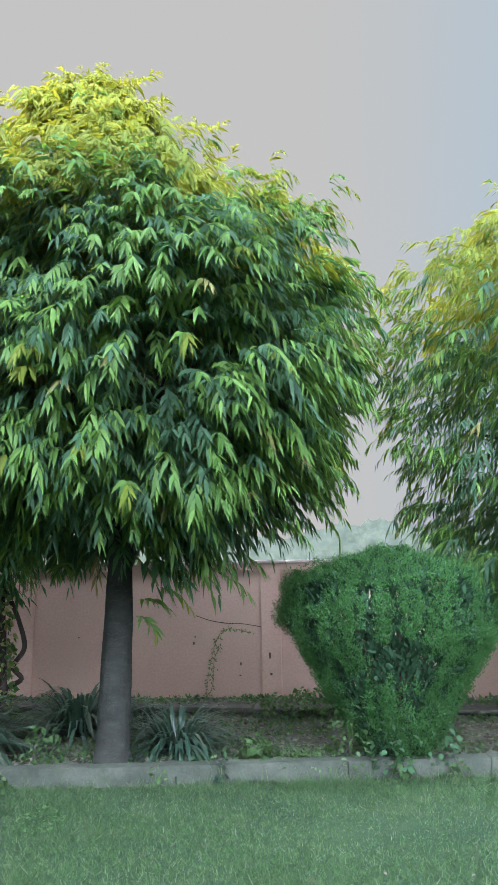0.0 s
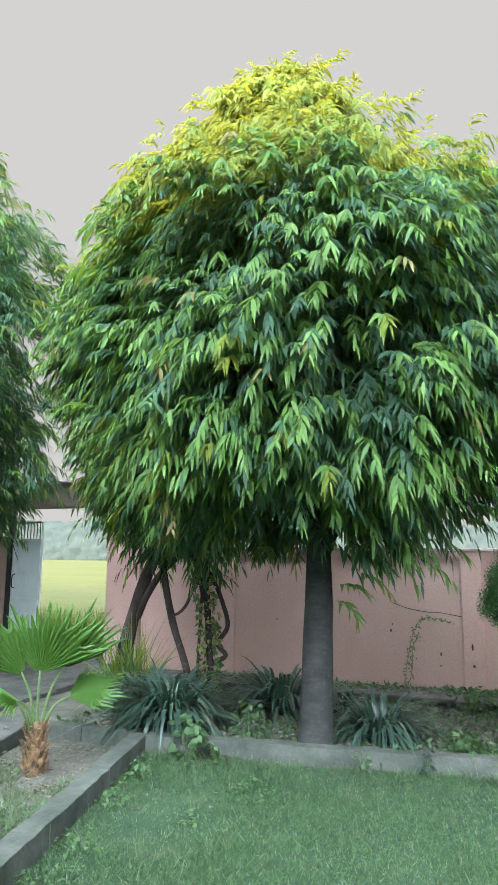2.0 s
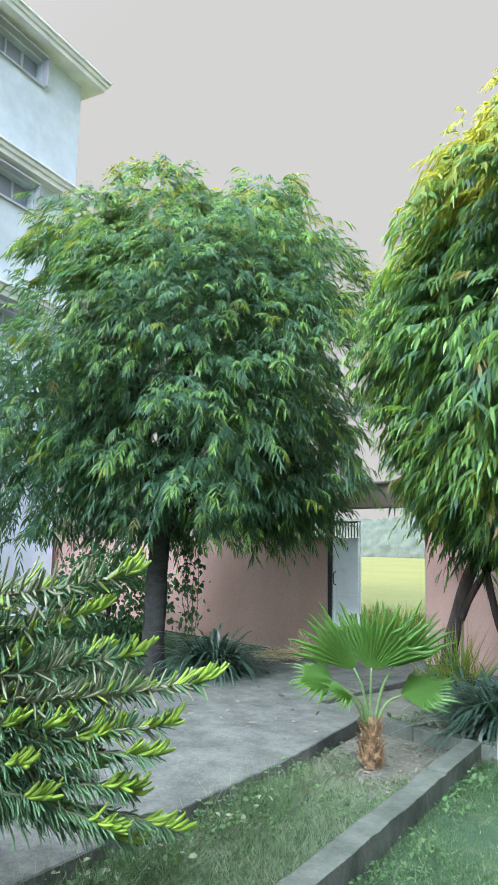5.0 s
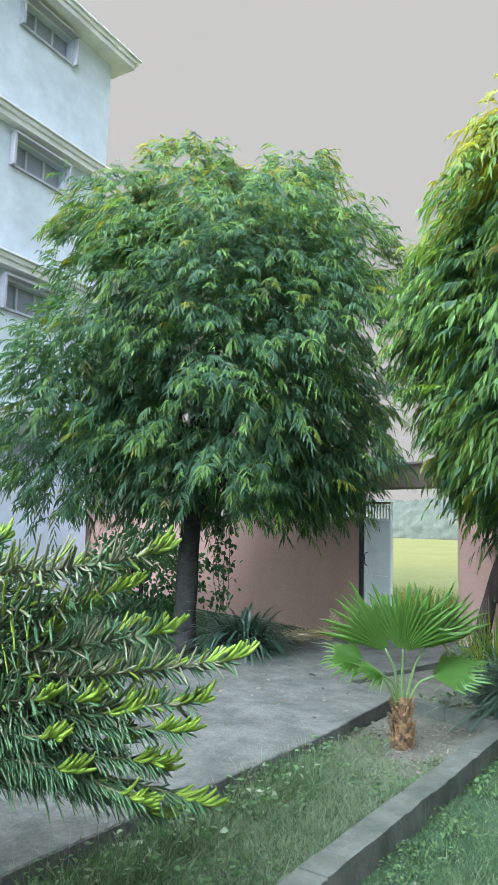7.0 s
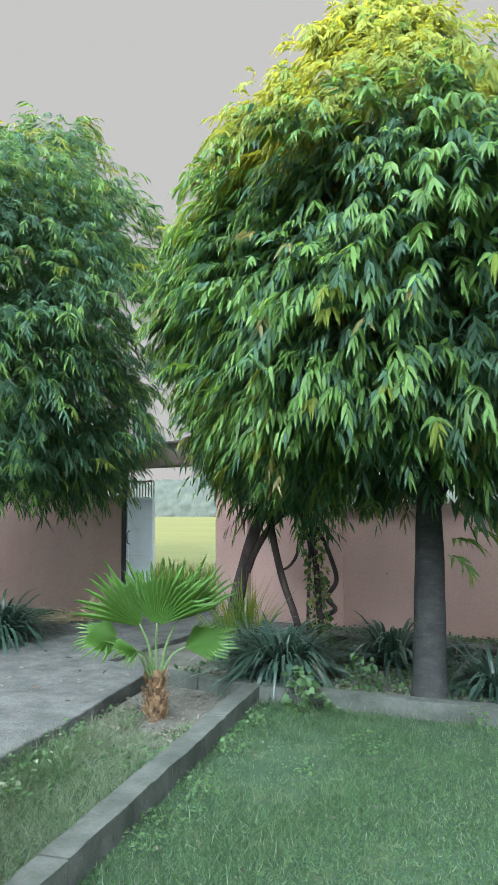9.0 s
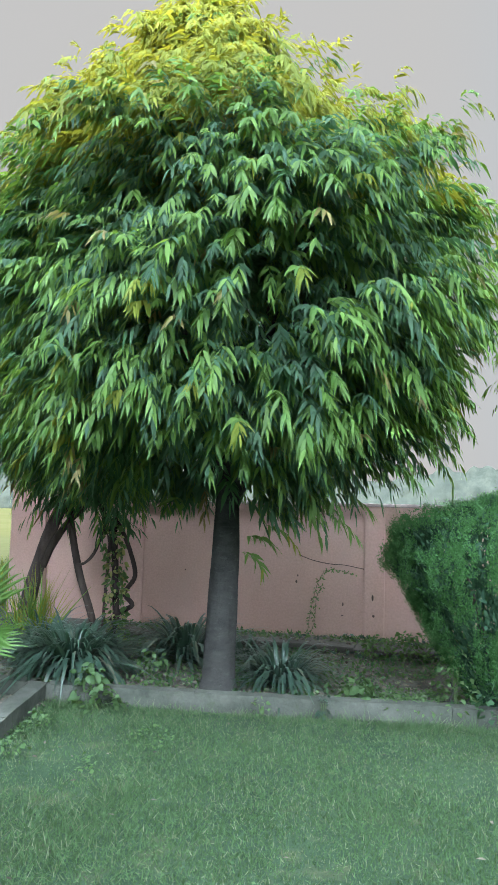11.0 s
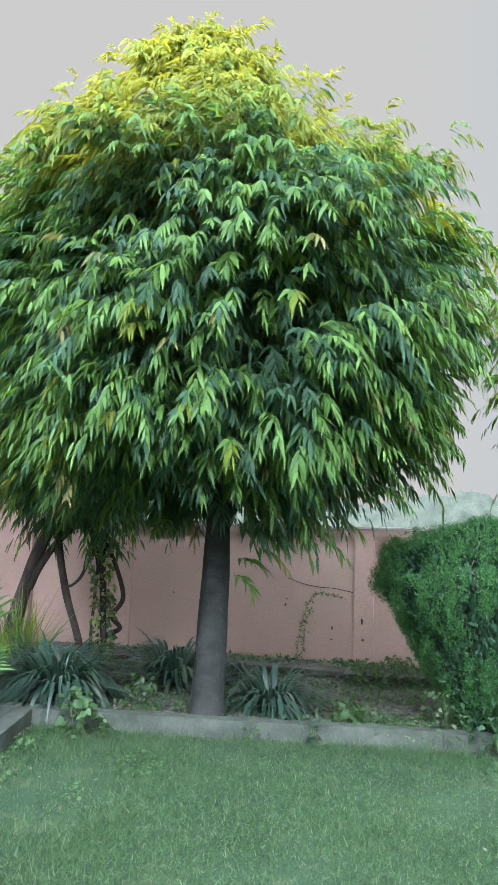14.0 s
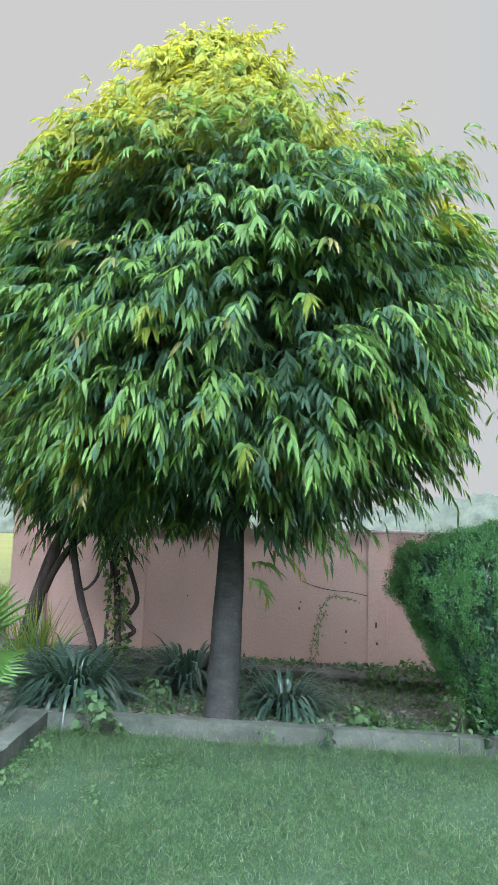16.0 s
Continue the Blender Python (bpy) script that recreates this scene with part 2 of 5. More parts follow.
def arrays(name, verts, faces, materials, parent=None, label="", index=None, smooth=False):
    """A mesh from generated arrays; faces all with the same number of corners."""
    me = bpy.data.meshes.new(name)
    verts, faces = np.asarray(verts, np.float32), np.asarray(faces, np.int32)
    k = faces.shape[1]
    me.vertices.add(len(verts))
    me.vertices.foreach_set("co", verts.ravel())
    me.loops.add(faces.size)
    me.loops.foreach_set("vertex_index", faces.ravel())
    me.polygons.add(len(faces))
    me.polygons.foreach_set("loop_start", np.arange(0, faces.size, k, dtype=np.int32))
    if index is not None:
        me.polygons.foreach_set("material_index", np.asarray(index, np.int32))
    if smooth:
        me.polygons.foreach_set("use_smooth", np.ones(len(faces), bool))
    me.update(calc_edges=True)
    me.validate()
    return link_mesh(name, me, materials, parent, label)


def box(bm, lo, hi, bevel=0.0, turn=0.0):
    r = bmesh.ops.create_cube(bm, size=1.0)
    vs = r["verts"]
    c = [(a + b) / 2 for a, b in zip(lo, hi)]
    bmesh.ops.scale(bm, vec=[b - a for a, b in zip(lo, hi)], verts=vs)
    if bevel:
        es = list({e for v in vs for e in v.link_edges})
        vs = bmesh.ops.bevel(bm, geom=es, offset=bevel, segments=2, affect="EDGES", profile=0.6)["verts"]
        vs = list({v for v in bm.verts if v.is_valid and v in set(vs)} | set(vs))
    if turn:
        bmesh.ops.rotate(bm, cent=(0, 0, 0), matrix=Matrix.Rotation(turn, 3, "Z"), verts=vs)
    bmesh.ops.translate(bm, vec=c, verts=vs)
    return vs


def tube(bm, points, radii, sides=10, wobble=0.0, cap=True):
    """A tapered tube along points."""
    pts = [Vector(p) for p in points]
    rings = []
    for i, p in enumerate(pts):
        d = (pts[min(i + 1, len(pts) - 1)] - pts[max(i - 1, 0)]).normalized()
        a = d.cross(Vector((0.31, 0.95, 0.05))).normalized()
        b = d.cross(a)
        ring = []
        for k in range(sides):
            an = 2 * math.pi * k / sides
            r = radii[i] * (1 + wobble * (noise.noise(p * 3 + Vector((math.cos(an), math.sin(an), 0)) * 1.3)))
            ring.append(bm.verts.new(p + (a * math.cos(an) + b * math.sin(an)) * r))
        rings.append(ring)
    for u, w in zip(rings, rings[1:]):
        for k in range(sides):
            bm.faces.new((u[k], u[(k + 1) % sides], w[(k + 1) % sides], w[k]))
    if cap:
        bm.faces.new(rings[0][::-1])
        bm.faces.new(rings[-1])


def smooth_line(points, steps=6):
    """Catmull-Rom through points."""
    p = [Vector(q) for q in points]
    p = [p[0] * 2 - p[1]] + p + [p[-1] * 2 - p[-2]]
    out = []
    for i in range(1, len(p) - 2):
        for k in range(steps):
            t = k / steps
            a, b, c, d = p[i - 1:i + 3]
            out.append(0.5 * (2 * b + (c - a) * t + (2 * a - 5 * b + 4 * c - d) * t * t + (3 * b - a - 3 * c + d) * t ** 3))
    out.append(p[-2])
    return out


def unit(v):
    return v / np.maximum(np.linalg.norm(v, axis=-1, keepdims=True), 1e-9)


def blades(base, way, side, length, width, droop, profile, fold=0.0, wave=0.0, ruffle=0.0, crimp=0.0):
    """Leaf blades: base, way and side are (n, 3); profile gives the half width along the blade. Returns vertices and quads."""
    base, way, side = np.asarray(base, float), unit(np.asarray(way, float)), np.asarray(side, float)
    n, rows = len(base), len(profile)
    side = unit(side - way * np.sum(side * way, 1, keepdims=True))
    normal = np.cross(side, way)
    s = np.linspace(0, 1, rows)
    length, width, droop = (np.broadcast_to(np.asarray(a, float), (n,)) for a in (length, width, droop))
    mid = base[:, None] + length[:, None, None] * (way[:, None] * s[None, :, None] + np.array([0, 0, -1.0]) * (droop[:, None] * s ** 2)[..., None])
    half = (width[:, None] * 0.5 * np.asarray(profile)[None])[..., None] * side[:, None]
    if wave:
        half = half * (1 + wave * rng.standard_normal((n, rows, 1)))
    if ruffle:
        zig = (width[:, None] * ruffle * np.where(np.arange(rows) % 2, 1.0, -1.0) * np.asarray(profile))[..., None] * normal[:, None]
        v = np.stack([mid - half + zig, mid + half - zig], 2)
        cols = 2
    elif fold:
        lift = np.abs(width[:, None] * fold * np.asarray(profile)[None])[..., None] * normal[:, None]
        zig = (width[:, None] * crimp * np.where(np.arange(rows) % 2, 1.0, -1.0) * np.asarray(profile))[..., None] * normal[:, None]
        v = np.stack([mid - half + lift + zig, mid, mid + half + lift - zig], 2)
        cols = 3
    else:
        v = np.stack([mid - half, mid + half], 2)
        cols = 2
    idx = np.arange(n * rows * cols).reshape(n, rows, cols)
    f = np.stack([idx[:, :-1, :-1], idx[:, :-1, 1:], idx[:, 1:, 1:], idx[:, 1:, :-1]], -1).reshape(-1, 4)
    return v.reshape(-1, 3), f, (rows - 1) * (cols - 1)


def scatter_dir(n, up=0.0):
    v = rng.standard_normal((n, 3))
    v[:, 2] += up
    return unit(v)


# ---- large structure ----
WALL_Y = 8.41


def kerb_y(x):
    return 5.45 + (x + 2.65) * 0.148


def ground_sheet():
    """Lawn near by, running out to the horizon."""
    bm = bmesh.new()
    xs = [-400, -60, -20] + [-12 + 0.5 * i for i in range(41)] + [20, 60, 400]
    ys = [-300, -40, -10] + [-4 + 0.5 * i for i in range(26)] + [8.62]
    grid = [[bm.verts.new((x, y, -0.012 + (0.012 * noise.noise(Vector((x, y, 0)) * 0.7) if abs(x) < 12 and abs(y) < 9 else 0))) for x in xs] for y in ys]
    for a, b in zip(grid, grid[1:]):
        for i in range(len(xs) - 1):
            bm.faces.new((a[i], a[i + 1], b[i + 1], b[i]))
    return tagged(part("ground", bm, M_LAWN, smooth=True), "worn green lawn ground under the trees", "ground", kind="structure")


ground_sheet()


def field_sheet():
    bm = bmesh.new()
    xs, ys = [-900, -200, -80, -30, -10, 0, 10, 30, 900], [8.66, 10, 14, 22, 40, 80, 150, 2500]
    grid = [[bm.verts.new((x, y, -0.15)) for x in xs] for y in ys]
    for a, b in zip(grid, grid[1:]):
        for i in range(len(xs) - 1):
            bm.faces.new((a[i], a[i + 1], b[i + 1], b[i]))
    return tagged(part("field", bm, M_FIELD), "bright yellow-green crop field beyond the gate", "field", kind="structure")


field_sheet()

# tall blocks added behind the lawn, out of view, to cast shade over the garden
bm = bmesh.new()
box(bm, (-11, -33, -0.3), (14, -25, 13.35), 0.05)
box(bm, (-11, -33.4, 13.352), (14.4, -24.6, 13.65), 0.03)
box(bm, (-45, -33, -0.3), (-11.004, -25, 16.45), 0.05)
box(bm, (-45.4, -33.4, 16.452), (-10.6, -24.6, 16.75), 0.03)
tagged(part("shade_block_south", bm, M_WHITE), "unseen tall pale block added to shade the garden", "wall", kind="structure")

# planting bed behind the kerb
bm = bmesh.new()
nx, ny = 60, 18
bed = []
for j in range(ny + 1):
    row = []
    for i in range(nx + 1):
        x = -4.5 + 12.9 * i / nx
        y0 = kerb_y(x) + 0.10 if x > -2.75 else 5.57
        y = y0 + (8.42 - y0) * j / ny
        z = 0.075 - 0.075 * max(0, (y - 6.3) / 2.1) + 0.02 * noise.noise(Vector((x * 1.7, y * 1.7, 3)))
        row.append(bm.verts.new((x, y, z)))
    bed.append(row)
for a, b in zip(bed, bed[1:]):
    for i in range(nx):
        bm.faces.new((a[i], a[i + 1], b[i + 1], b[i]))
tagged(part("planting_bed", bm, M_SOIL, smooth=True), "shaded bare soil bed with leaf litter", "soil", kind="structure")

# boundary wall: pilasters, recessed panels, top band
wall = thing("wall_north", "pink plastered boundary wall with recessed panels", "wall", (0, WALL_Y, 0), "structure")


def wall_panel(x0, x1, top, band=0.07, name="panel"):
    """A recessed panel with rounded upper corners in the face of the wall."""
    bm = bmesh.new()
    box(bm, (x0, WALL_Y + 0.035, -0.3), (x1, WALL_Y + 0.22, top - 0.004))
    part(name, bm, M_WALL, wall)
    bm = bmesh.new()
    n, r, z = 6, 0.05, top - band
    low = [(x0, z - r)] + [(x0 + r - r * math.cos(a), z - r + r * math.sin(a)) for a in [math.pi / 2 * k / n for k in range(1, n + 1)]]
    low += [(x1 - r + r * math.sin(a), z - r + r * math.cos(a)) for a in [math.pi / 2 * k / n for k in range(0, n + 1)]]
    front = [bm.verts.new((x, WALL_Y, zz)) for x, zz in low] + [bm.verts.new((x1, WALL_Y, top - 0.004)), bm.verts.new((x0, WALL_Y, top - 0.004))]
    f = bm.faces.new(front[::-1])
    ex = bmesh.ops.extrude_face_region(bm, geom=[f])
    bmesh.ops.translate(bm, vec=(0, 0.036, 0), verts=[v for v in ex["geom"] if isinstance(v, bmesh.types.BMVert)])
    bmesh.ops.recalc_face_normals(bm, faces=bm.faces)
    part("top_band", bm, M_WALL, wall)


def pilaster(x0, x1, top):
    bm = bmesh.new()
    box(bm, (x0, WALL_Y - 0.004, -0.3), (x1, WALL_Y + 0.222, top - 0.002), 0.008)
    part("pilaster", bm, M_WALL, wall)


def coping(x0, x1, top):
    bm = bmesh.new()
    box(bm, (x0, WALL_Y - 0.02, top), (x1, WALL_Y + 0.25, top + 0.035), 0.008)
    part("coping", bm, M_COPING, wall, "weathered pale cement coping")


TOP_A, TOP_B = 1.555, 1.69
for x in (-3.36, -0.51, 2.34, 5.19, 8.04):
    pilaster(x, x + 0.22, TOP_A)
for x in (-3.14, -0.29, 2.56, 5.41):
    wall_panel(x, x + 2.63, TOP_A)
wall_panel(-4.44, -3.36, TOP_A)
coping(-4.44, 11.0, TOP_A)
bm = bmesh.new()
box(bm, (8.26, WALL_Y + 0.035, -0.3), (40, WALL_Y + 0.22, TOP_A))
part("far_run", bm, M_WALL, wall)
# wall on the other side of the gate
bm = bmesh.new()
box(bm, (-60, WALL_Y, -0.3), (-6.60, WALL_Y + 0.22, TOP_B), 0.008)
part("far_run", bm, M_WALL, wall)
coping(-60, -6.60, TOP_B)

# gate pier and lintel
pier = thing("gate_pier", "pink plastered gate pier with a shallow groove", "pier", (-4.7, WALL_Y, 0), "structure")
bm = bmesh.new()
box(bm, (-4.94, WALL_Y - 0.03, -0.3), (-4.46, WALL_Y + 0.26, 1.67), 0.008)
part("shaft", bm, M_WALL, pier)
bm = bmesh.new()
box(bm, (-4.93, WALL_Y - 0.02, 1.66), (-4.47, WALL_Y + 0.25, 1.69))
part("groove", bm, M_WALL, pier)
bm = bmesh.new()
box(bm, (-4.94, WALL_Y - 0.03, 1.69), (-4.46, WALL_Y + 0.26, 2.115), 0.008)
part("upper_shaft", bm, M_WALL, pier)
lintel = thing("gate_lintel", "brown plastered concrete beam over the gateway", "beam", (-5.7, WALL_Y, 2.12), "structure")
bm = bmesh.new()
box(bm, (-7.0, WALL_Y - 0.05, 2.12), (-4.40, WALL_Y + 0.28, 2.44), 0.01)
part("beam", bm, M_LINTEL, lintel)
bm = bmesh.new()
box(bm, (-7.04, WALL_Y - 0.08, 2.44), (-4.36, WALL_Y + 0.31, 2.475), 0.006)
part("cap", bm, M_COPING, lintel)

# ledge at the foot of the wall: broken slabs that overhang a dark recess
ledge = thing("plinth_ledge", "low broken cement ledge at the foot of the wall", "ledge", (0, 8.1, 0), "structure")
bm = bmesh.new()
box(bm, (-4.3, 8.06, -0.15), (9.2, WALL_Y + 0.03, 0.052))
part("ledge_core", bm, M_LEDGE_SHADE, ledge)
x = -4.3
while x < 9.0:
    w = 0.45 + 0.5 * rng.random()
    bm = bmesh.new()
    box(bm, (x, 7.88 + 0.03 * rng.random(), 0.056 + 0.01 * rng.random()), (x + w - 0.004, WALL_Y + 0.028, 0.092 + 0.012 * rng.random()), 0.008)
    part("slab", bm, M_LEDGE_SHADE, ledge)
    x += w

# concrete path
path_right = [(-3.72, 5.42), (-3.30, 4.01), (-3.11, 3.09), (-2.66, 1.0), (-2.2, -1.5), (1.6, -24.9)]
path_left = [(-6.3, 5.9), (-5.9, 4.6), (-5.55, 3.3), (-5.1, 1.0), (-4.6, -1.5), (-0.8, -24.9)]
bm = bmesh.new()
path_right = [(path_right[i][0] + (path_right[i + 1][0] - path_right[i][0]) * k / 14 + 0.004 * rng.standard_normal(), path_right[i][1] + (path_right[i + 1][1] - path_right[i][1]) * k / 14) for i in range(4) for k in range(14)] + path_right[4:]
outline = [(-4.5, 8.38), (-4.35, 5.60), (-3.74, 5.58)] + path_right + path_left[::-1] + [(-6.55, 6.6), (-6.62, 8.38)]
vs = [bm.verts.new((x, y, 0.12)) for x, y in outline]
f = bm.faces.new(vs)
if f.normal.z < 0:
    f.normal_flip()
ex = bmesh.ops.extrude_face_region(bm, geom=[f])
bmesh.ops.translate(bm, vec=(0, 0, -0.25), verts=[v for v in ex["geom"] if isinstance(v, bmesh.types.BMVert)])
bmesh.ops.recalc_face_normals(bm, faces=bm.faces)
es = [e for e in bm.edges if all(abs(v.co.z - 0.12) < 1e-5 for v in e.verts)]
bmesh.ops.bevel(bm, geom=es, offset=0.008, segments=1, affect="EDGES")
tagged(part("path", bm, M_PATH), "worn grey concrete path leading to the gate", "path", kind="structure")
bm = bmesh.new()
box(bm, (-6.6, 8.36, -0.2), (-4.945, 8.95, 0.09), 0.01)
tagged(part("threshold", bm, M_PATH), "pale concrete threshold in the gateway", "threshold", kind="structure")

# kerbs
def weather(bm):
    """Wear a kerb block: cut it along its length and knock its edges about."""
    long_edges = [e for e in bm.edges if abs(e.verts[0].co.x - e.verts[1].co.x) > 0.3]
    bmesh.ops.subdivide_edges(bm, edges=long_edges, cuts=14)
    for v in bm.verts:
        if v.co.z > 0.05:
            chip = 0.007 * rng.random() if rng.random() < 0.12 else 0.0
            v.co += Vector((0, 0.0024 * rng.standard_normal() * (abs(v.co.y) > 0.04), -abs(0.0018 * rng.standard_normal()) - chip))


kerb = thing("kerb", "weathered grey concrete kerb blocks edging the lawn", "kerb", (0, 5.6, 0), "structure")
x = -2.66
while x < 7.5:
    w = 0.80 + 0.35 * rng.random()
    bm = bmesh.new()
    vs = box(bm, (-w / 2 + 0.0004, -0.055, -0.1), (w / 2 - 0.0004, 0.055, 0.120 + 0.012 * rng.random()), 0.003)
    weather(bm)
    xc = x + w / 2
    bmesh.ops.rotate(bm, cent=(0, 0, 0), matrix=Matrix.Rotation(math.atan(0.148) + 0.004 * (rng.random() - 0.5), 3, "Z"), verts=bm.verts)
    bmesh.ops.translate(bm, vec=(xc, kerb_y(xc) + 0.055, 0), verts=bm.verts)
    part("kerb_block", bm, M_CONCRETE, kerb)
    x += w * 0.9892
side_kerb = thing("side_kerb", "grey concrete kerb along the palm strip", "kerb", (-2.4, 4, 0), "structure")
a, b = Vector((-2.73, 5.50, 0)), Vector((-1.40, 0.0, 0))
d = (b - a).normalized()
turn = math.atan2(d.y, d.x)
s = 0.0
while s < 22.0:
    w = 0.9 + 0.2 * rng.random()
    bm = bmesh.new()
    box(bm, (-w / 2 + 0.003, -0.07, -0.1), (w / 2 - 0.003, 0.07, 0.122 + 0.008 * rng.random()), 0.003)
    weather(bm)
    bmesh.ops.rotate(bm, cent=(0, 0, 0), matrix=Matrix.Rotation(turn, 3, "Z"), verts=bm.verts)
    bmesh.ops.translate(bm, vec=a + d * (s + w / 2), verts=bm.verts)
    part("kerb_block", bm, M_CONCRETE, side_kerb)
    s += w
back_kerb = thing("back_kerb", "grey concrete kerb closing the palm strip", "kerb", (-3.2, 5.5, 0), "structure")
for x0, x1 in ((-3.70, -3.24), (-3.235, -2.80)):
    bm = bmesh.new()
    box(bm, (x0, 5.46, -0.1), (x1, 5.58, 0.125), 0.012)
    part("kerb_block", bm, M_CONCRETE, back_kerb)

# soil in the palm strip
bm = bmesh.new()
n = 14
rows = []
for j in range(n + 1):
    y = 5.47 - 2.3 * j / n
    k = j / n
    xl, xr = -3.70 + 0.62 * k, -2.76 + 0.56 * k
    rows.append([bm.verts.new((xl + (xr - xl) * i / 8, y, 0.012 + 0.012 * noise.noise(Vector((xl + i * .2, y * 2, 9))) - 0.09 * max(0, k - 0.30 + 0.18 * noise.noise(Vector((i * 0.5, y * 3, 4)))))) for i in range(9)])
for p, q in zip(rows, rows[1:]):
    for i in range(8):
        bm.faces.new((p[i], q[i], q[i + 1], p[i + 1]))
tagged(part("palm_strip_soil", bm, M_SOIL, smooth=True), "dry bare soil round the fan palm", "soil", kind="structure")

# gate: post and leaf
gate = thing("metal_gate", "half-closed pale grey-green sheet metal gate leaf", "gate", (-6.5, WALL_Y, 0))
bm = bmesh.new()
box(bm, (-6.565, WALL_Y - 0.03, 0.0), (-6.505, WALL_Y + 0.03, 2.119), 0.004)
part("post", bm, M_STEEL, gate, "black steel gate post")
bm = bmesh.new()
box(bm, (-6.47, WALL_Y + 0.02, 0.13), (-6.06, WALL_Y + 0.026, 1.66))
part("sheet", bm, M_GATE, gate)
bm = bmesh.new()
for lo, hi in (((-6.50, 0.11), (-6.03, 0.15)), ((-6.50, 1.655), (-6.03, 1.695)), ((-6.50, 0.152), (-6.465, 1.653)), ((-6.065, 0.152), (-6.03, 1.653)), ((-6.463, 0.86), (-6.067, 0.89))):
    box(bm, (lo[0], WALL_Y, lo[1]), (hi[0], WALL_Y + 0.035, hi[1]), 0.003)
part("leaf_frame", bm, M_GATE, gate)
for i in range(9):
    bm = bmesh.new()
    tube(bm, [(-6.485 + 0.053 * i, WALL_Y + 0.018, 1.694), (-6.485 + 0.053 * i, WALL_Y + 0.018, 1.905)], [0.008, 0.008], 6)
    part("grille_bar", bm, M_RUST, gate, "brown painted grille bar")
bm = bmesh.new()
box(bm, (-6.50, WALL_Y + 0.004, 1.906), (-6.03, WALL_Y + 0.034, 1.932), 0.003)
part("grille_rail", bm, M_RUST, gate, "brown painted top rail")
bm = bmesh.new()
box(bm, (-6.028, WALL_Y + 0.005, 0.10), (-6.016, WALL_Y + 0.04, 1.93), 0.002)
part("stop_bar", bm, M_GATE, gate)
bm = bmesh.new()
tube(bm, smooth_line([(-6.44, WALL_Y - 0.0, 1.02), (-6.44, WALL_Y - 0.05, 1.05), (-6.44, WALL_Y - 0.05, 1.18), (-6.44, WALL_Y, 1.21)], 4), [0.008] * 13, 8)
part("handle", bm, M_STEEL, gate)


# ---- trees ----
FULL_LEAF = (0.22, 0.82, 1.0, 0.84, 0.48, 0.03)
LEAF = (0.3, 0.95, 0.95, 0.6, 0.03)
SLIM_LEAF = (0.4, 1.0, 0.04)


def spray_leaves(tips, ways, count, size, lax_range=(0.0, 0.45)):
    """Leaves in two rows along arching shoots that start at tips and go along ways; also how far along the shoot each sits."""
    n = len(tips)
    k = np.tile(np.linspace(0.12, 1.0, count), n)
    t, w = np.repeat(tips, count, 0), np.repeat(ways, count, 0)
    size = np.repeat(size, count)
    own = np.repeat(rng.uniform(0.75, 1.3, n), count)
    lax = np.repeat(rng.uniform(*lax_range, n), count)
    bend = np.repeat(rng.uniform(0.25, 0.85, n), count)
    arch = 2.7 * size * own
    down = np.array([0, 0, -1.0])
    along = t + w * (k * arch)[:, None] + down * (bend * arch * k ** 2)[:, None]
    tangent = unit(w + down * (2 * bend * k)[:, None])
    sgn = np.tile(np.where(np.arange(count) % 2, 1.0, -1.0), n)
    side = unit(np.cross(w, np.array([0, 0, 1.0])) + 1e-3)
    open_ = sgn * rng.uniform(0.55, 0.95, len(t)) * (1 - 0.55 * k)
    way = side * open_[:, None] + tangent * (0.45 + 0.35 * k)[:, None] + down * (lax * rng.uniform(0.8, 1.2, len(t)))[:, None]
    way += 0.16 * rng.standard_normal(way.shape)
    outward = unit(w * np.array([1, 1, 0.2])) * 0.8 + np.array([0, 0, 0.7]) + 0.55 * rng.standard_normal(w.shape)
    face = np.cross(way, outward)
    ln = size * rng.uniform(0.8, 1.2, len(t)) * (1.08 - 1.1 * (k - 0.45) ** 2)
    return along, way, face, ln, k


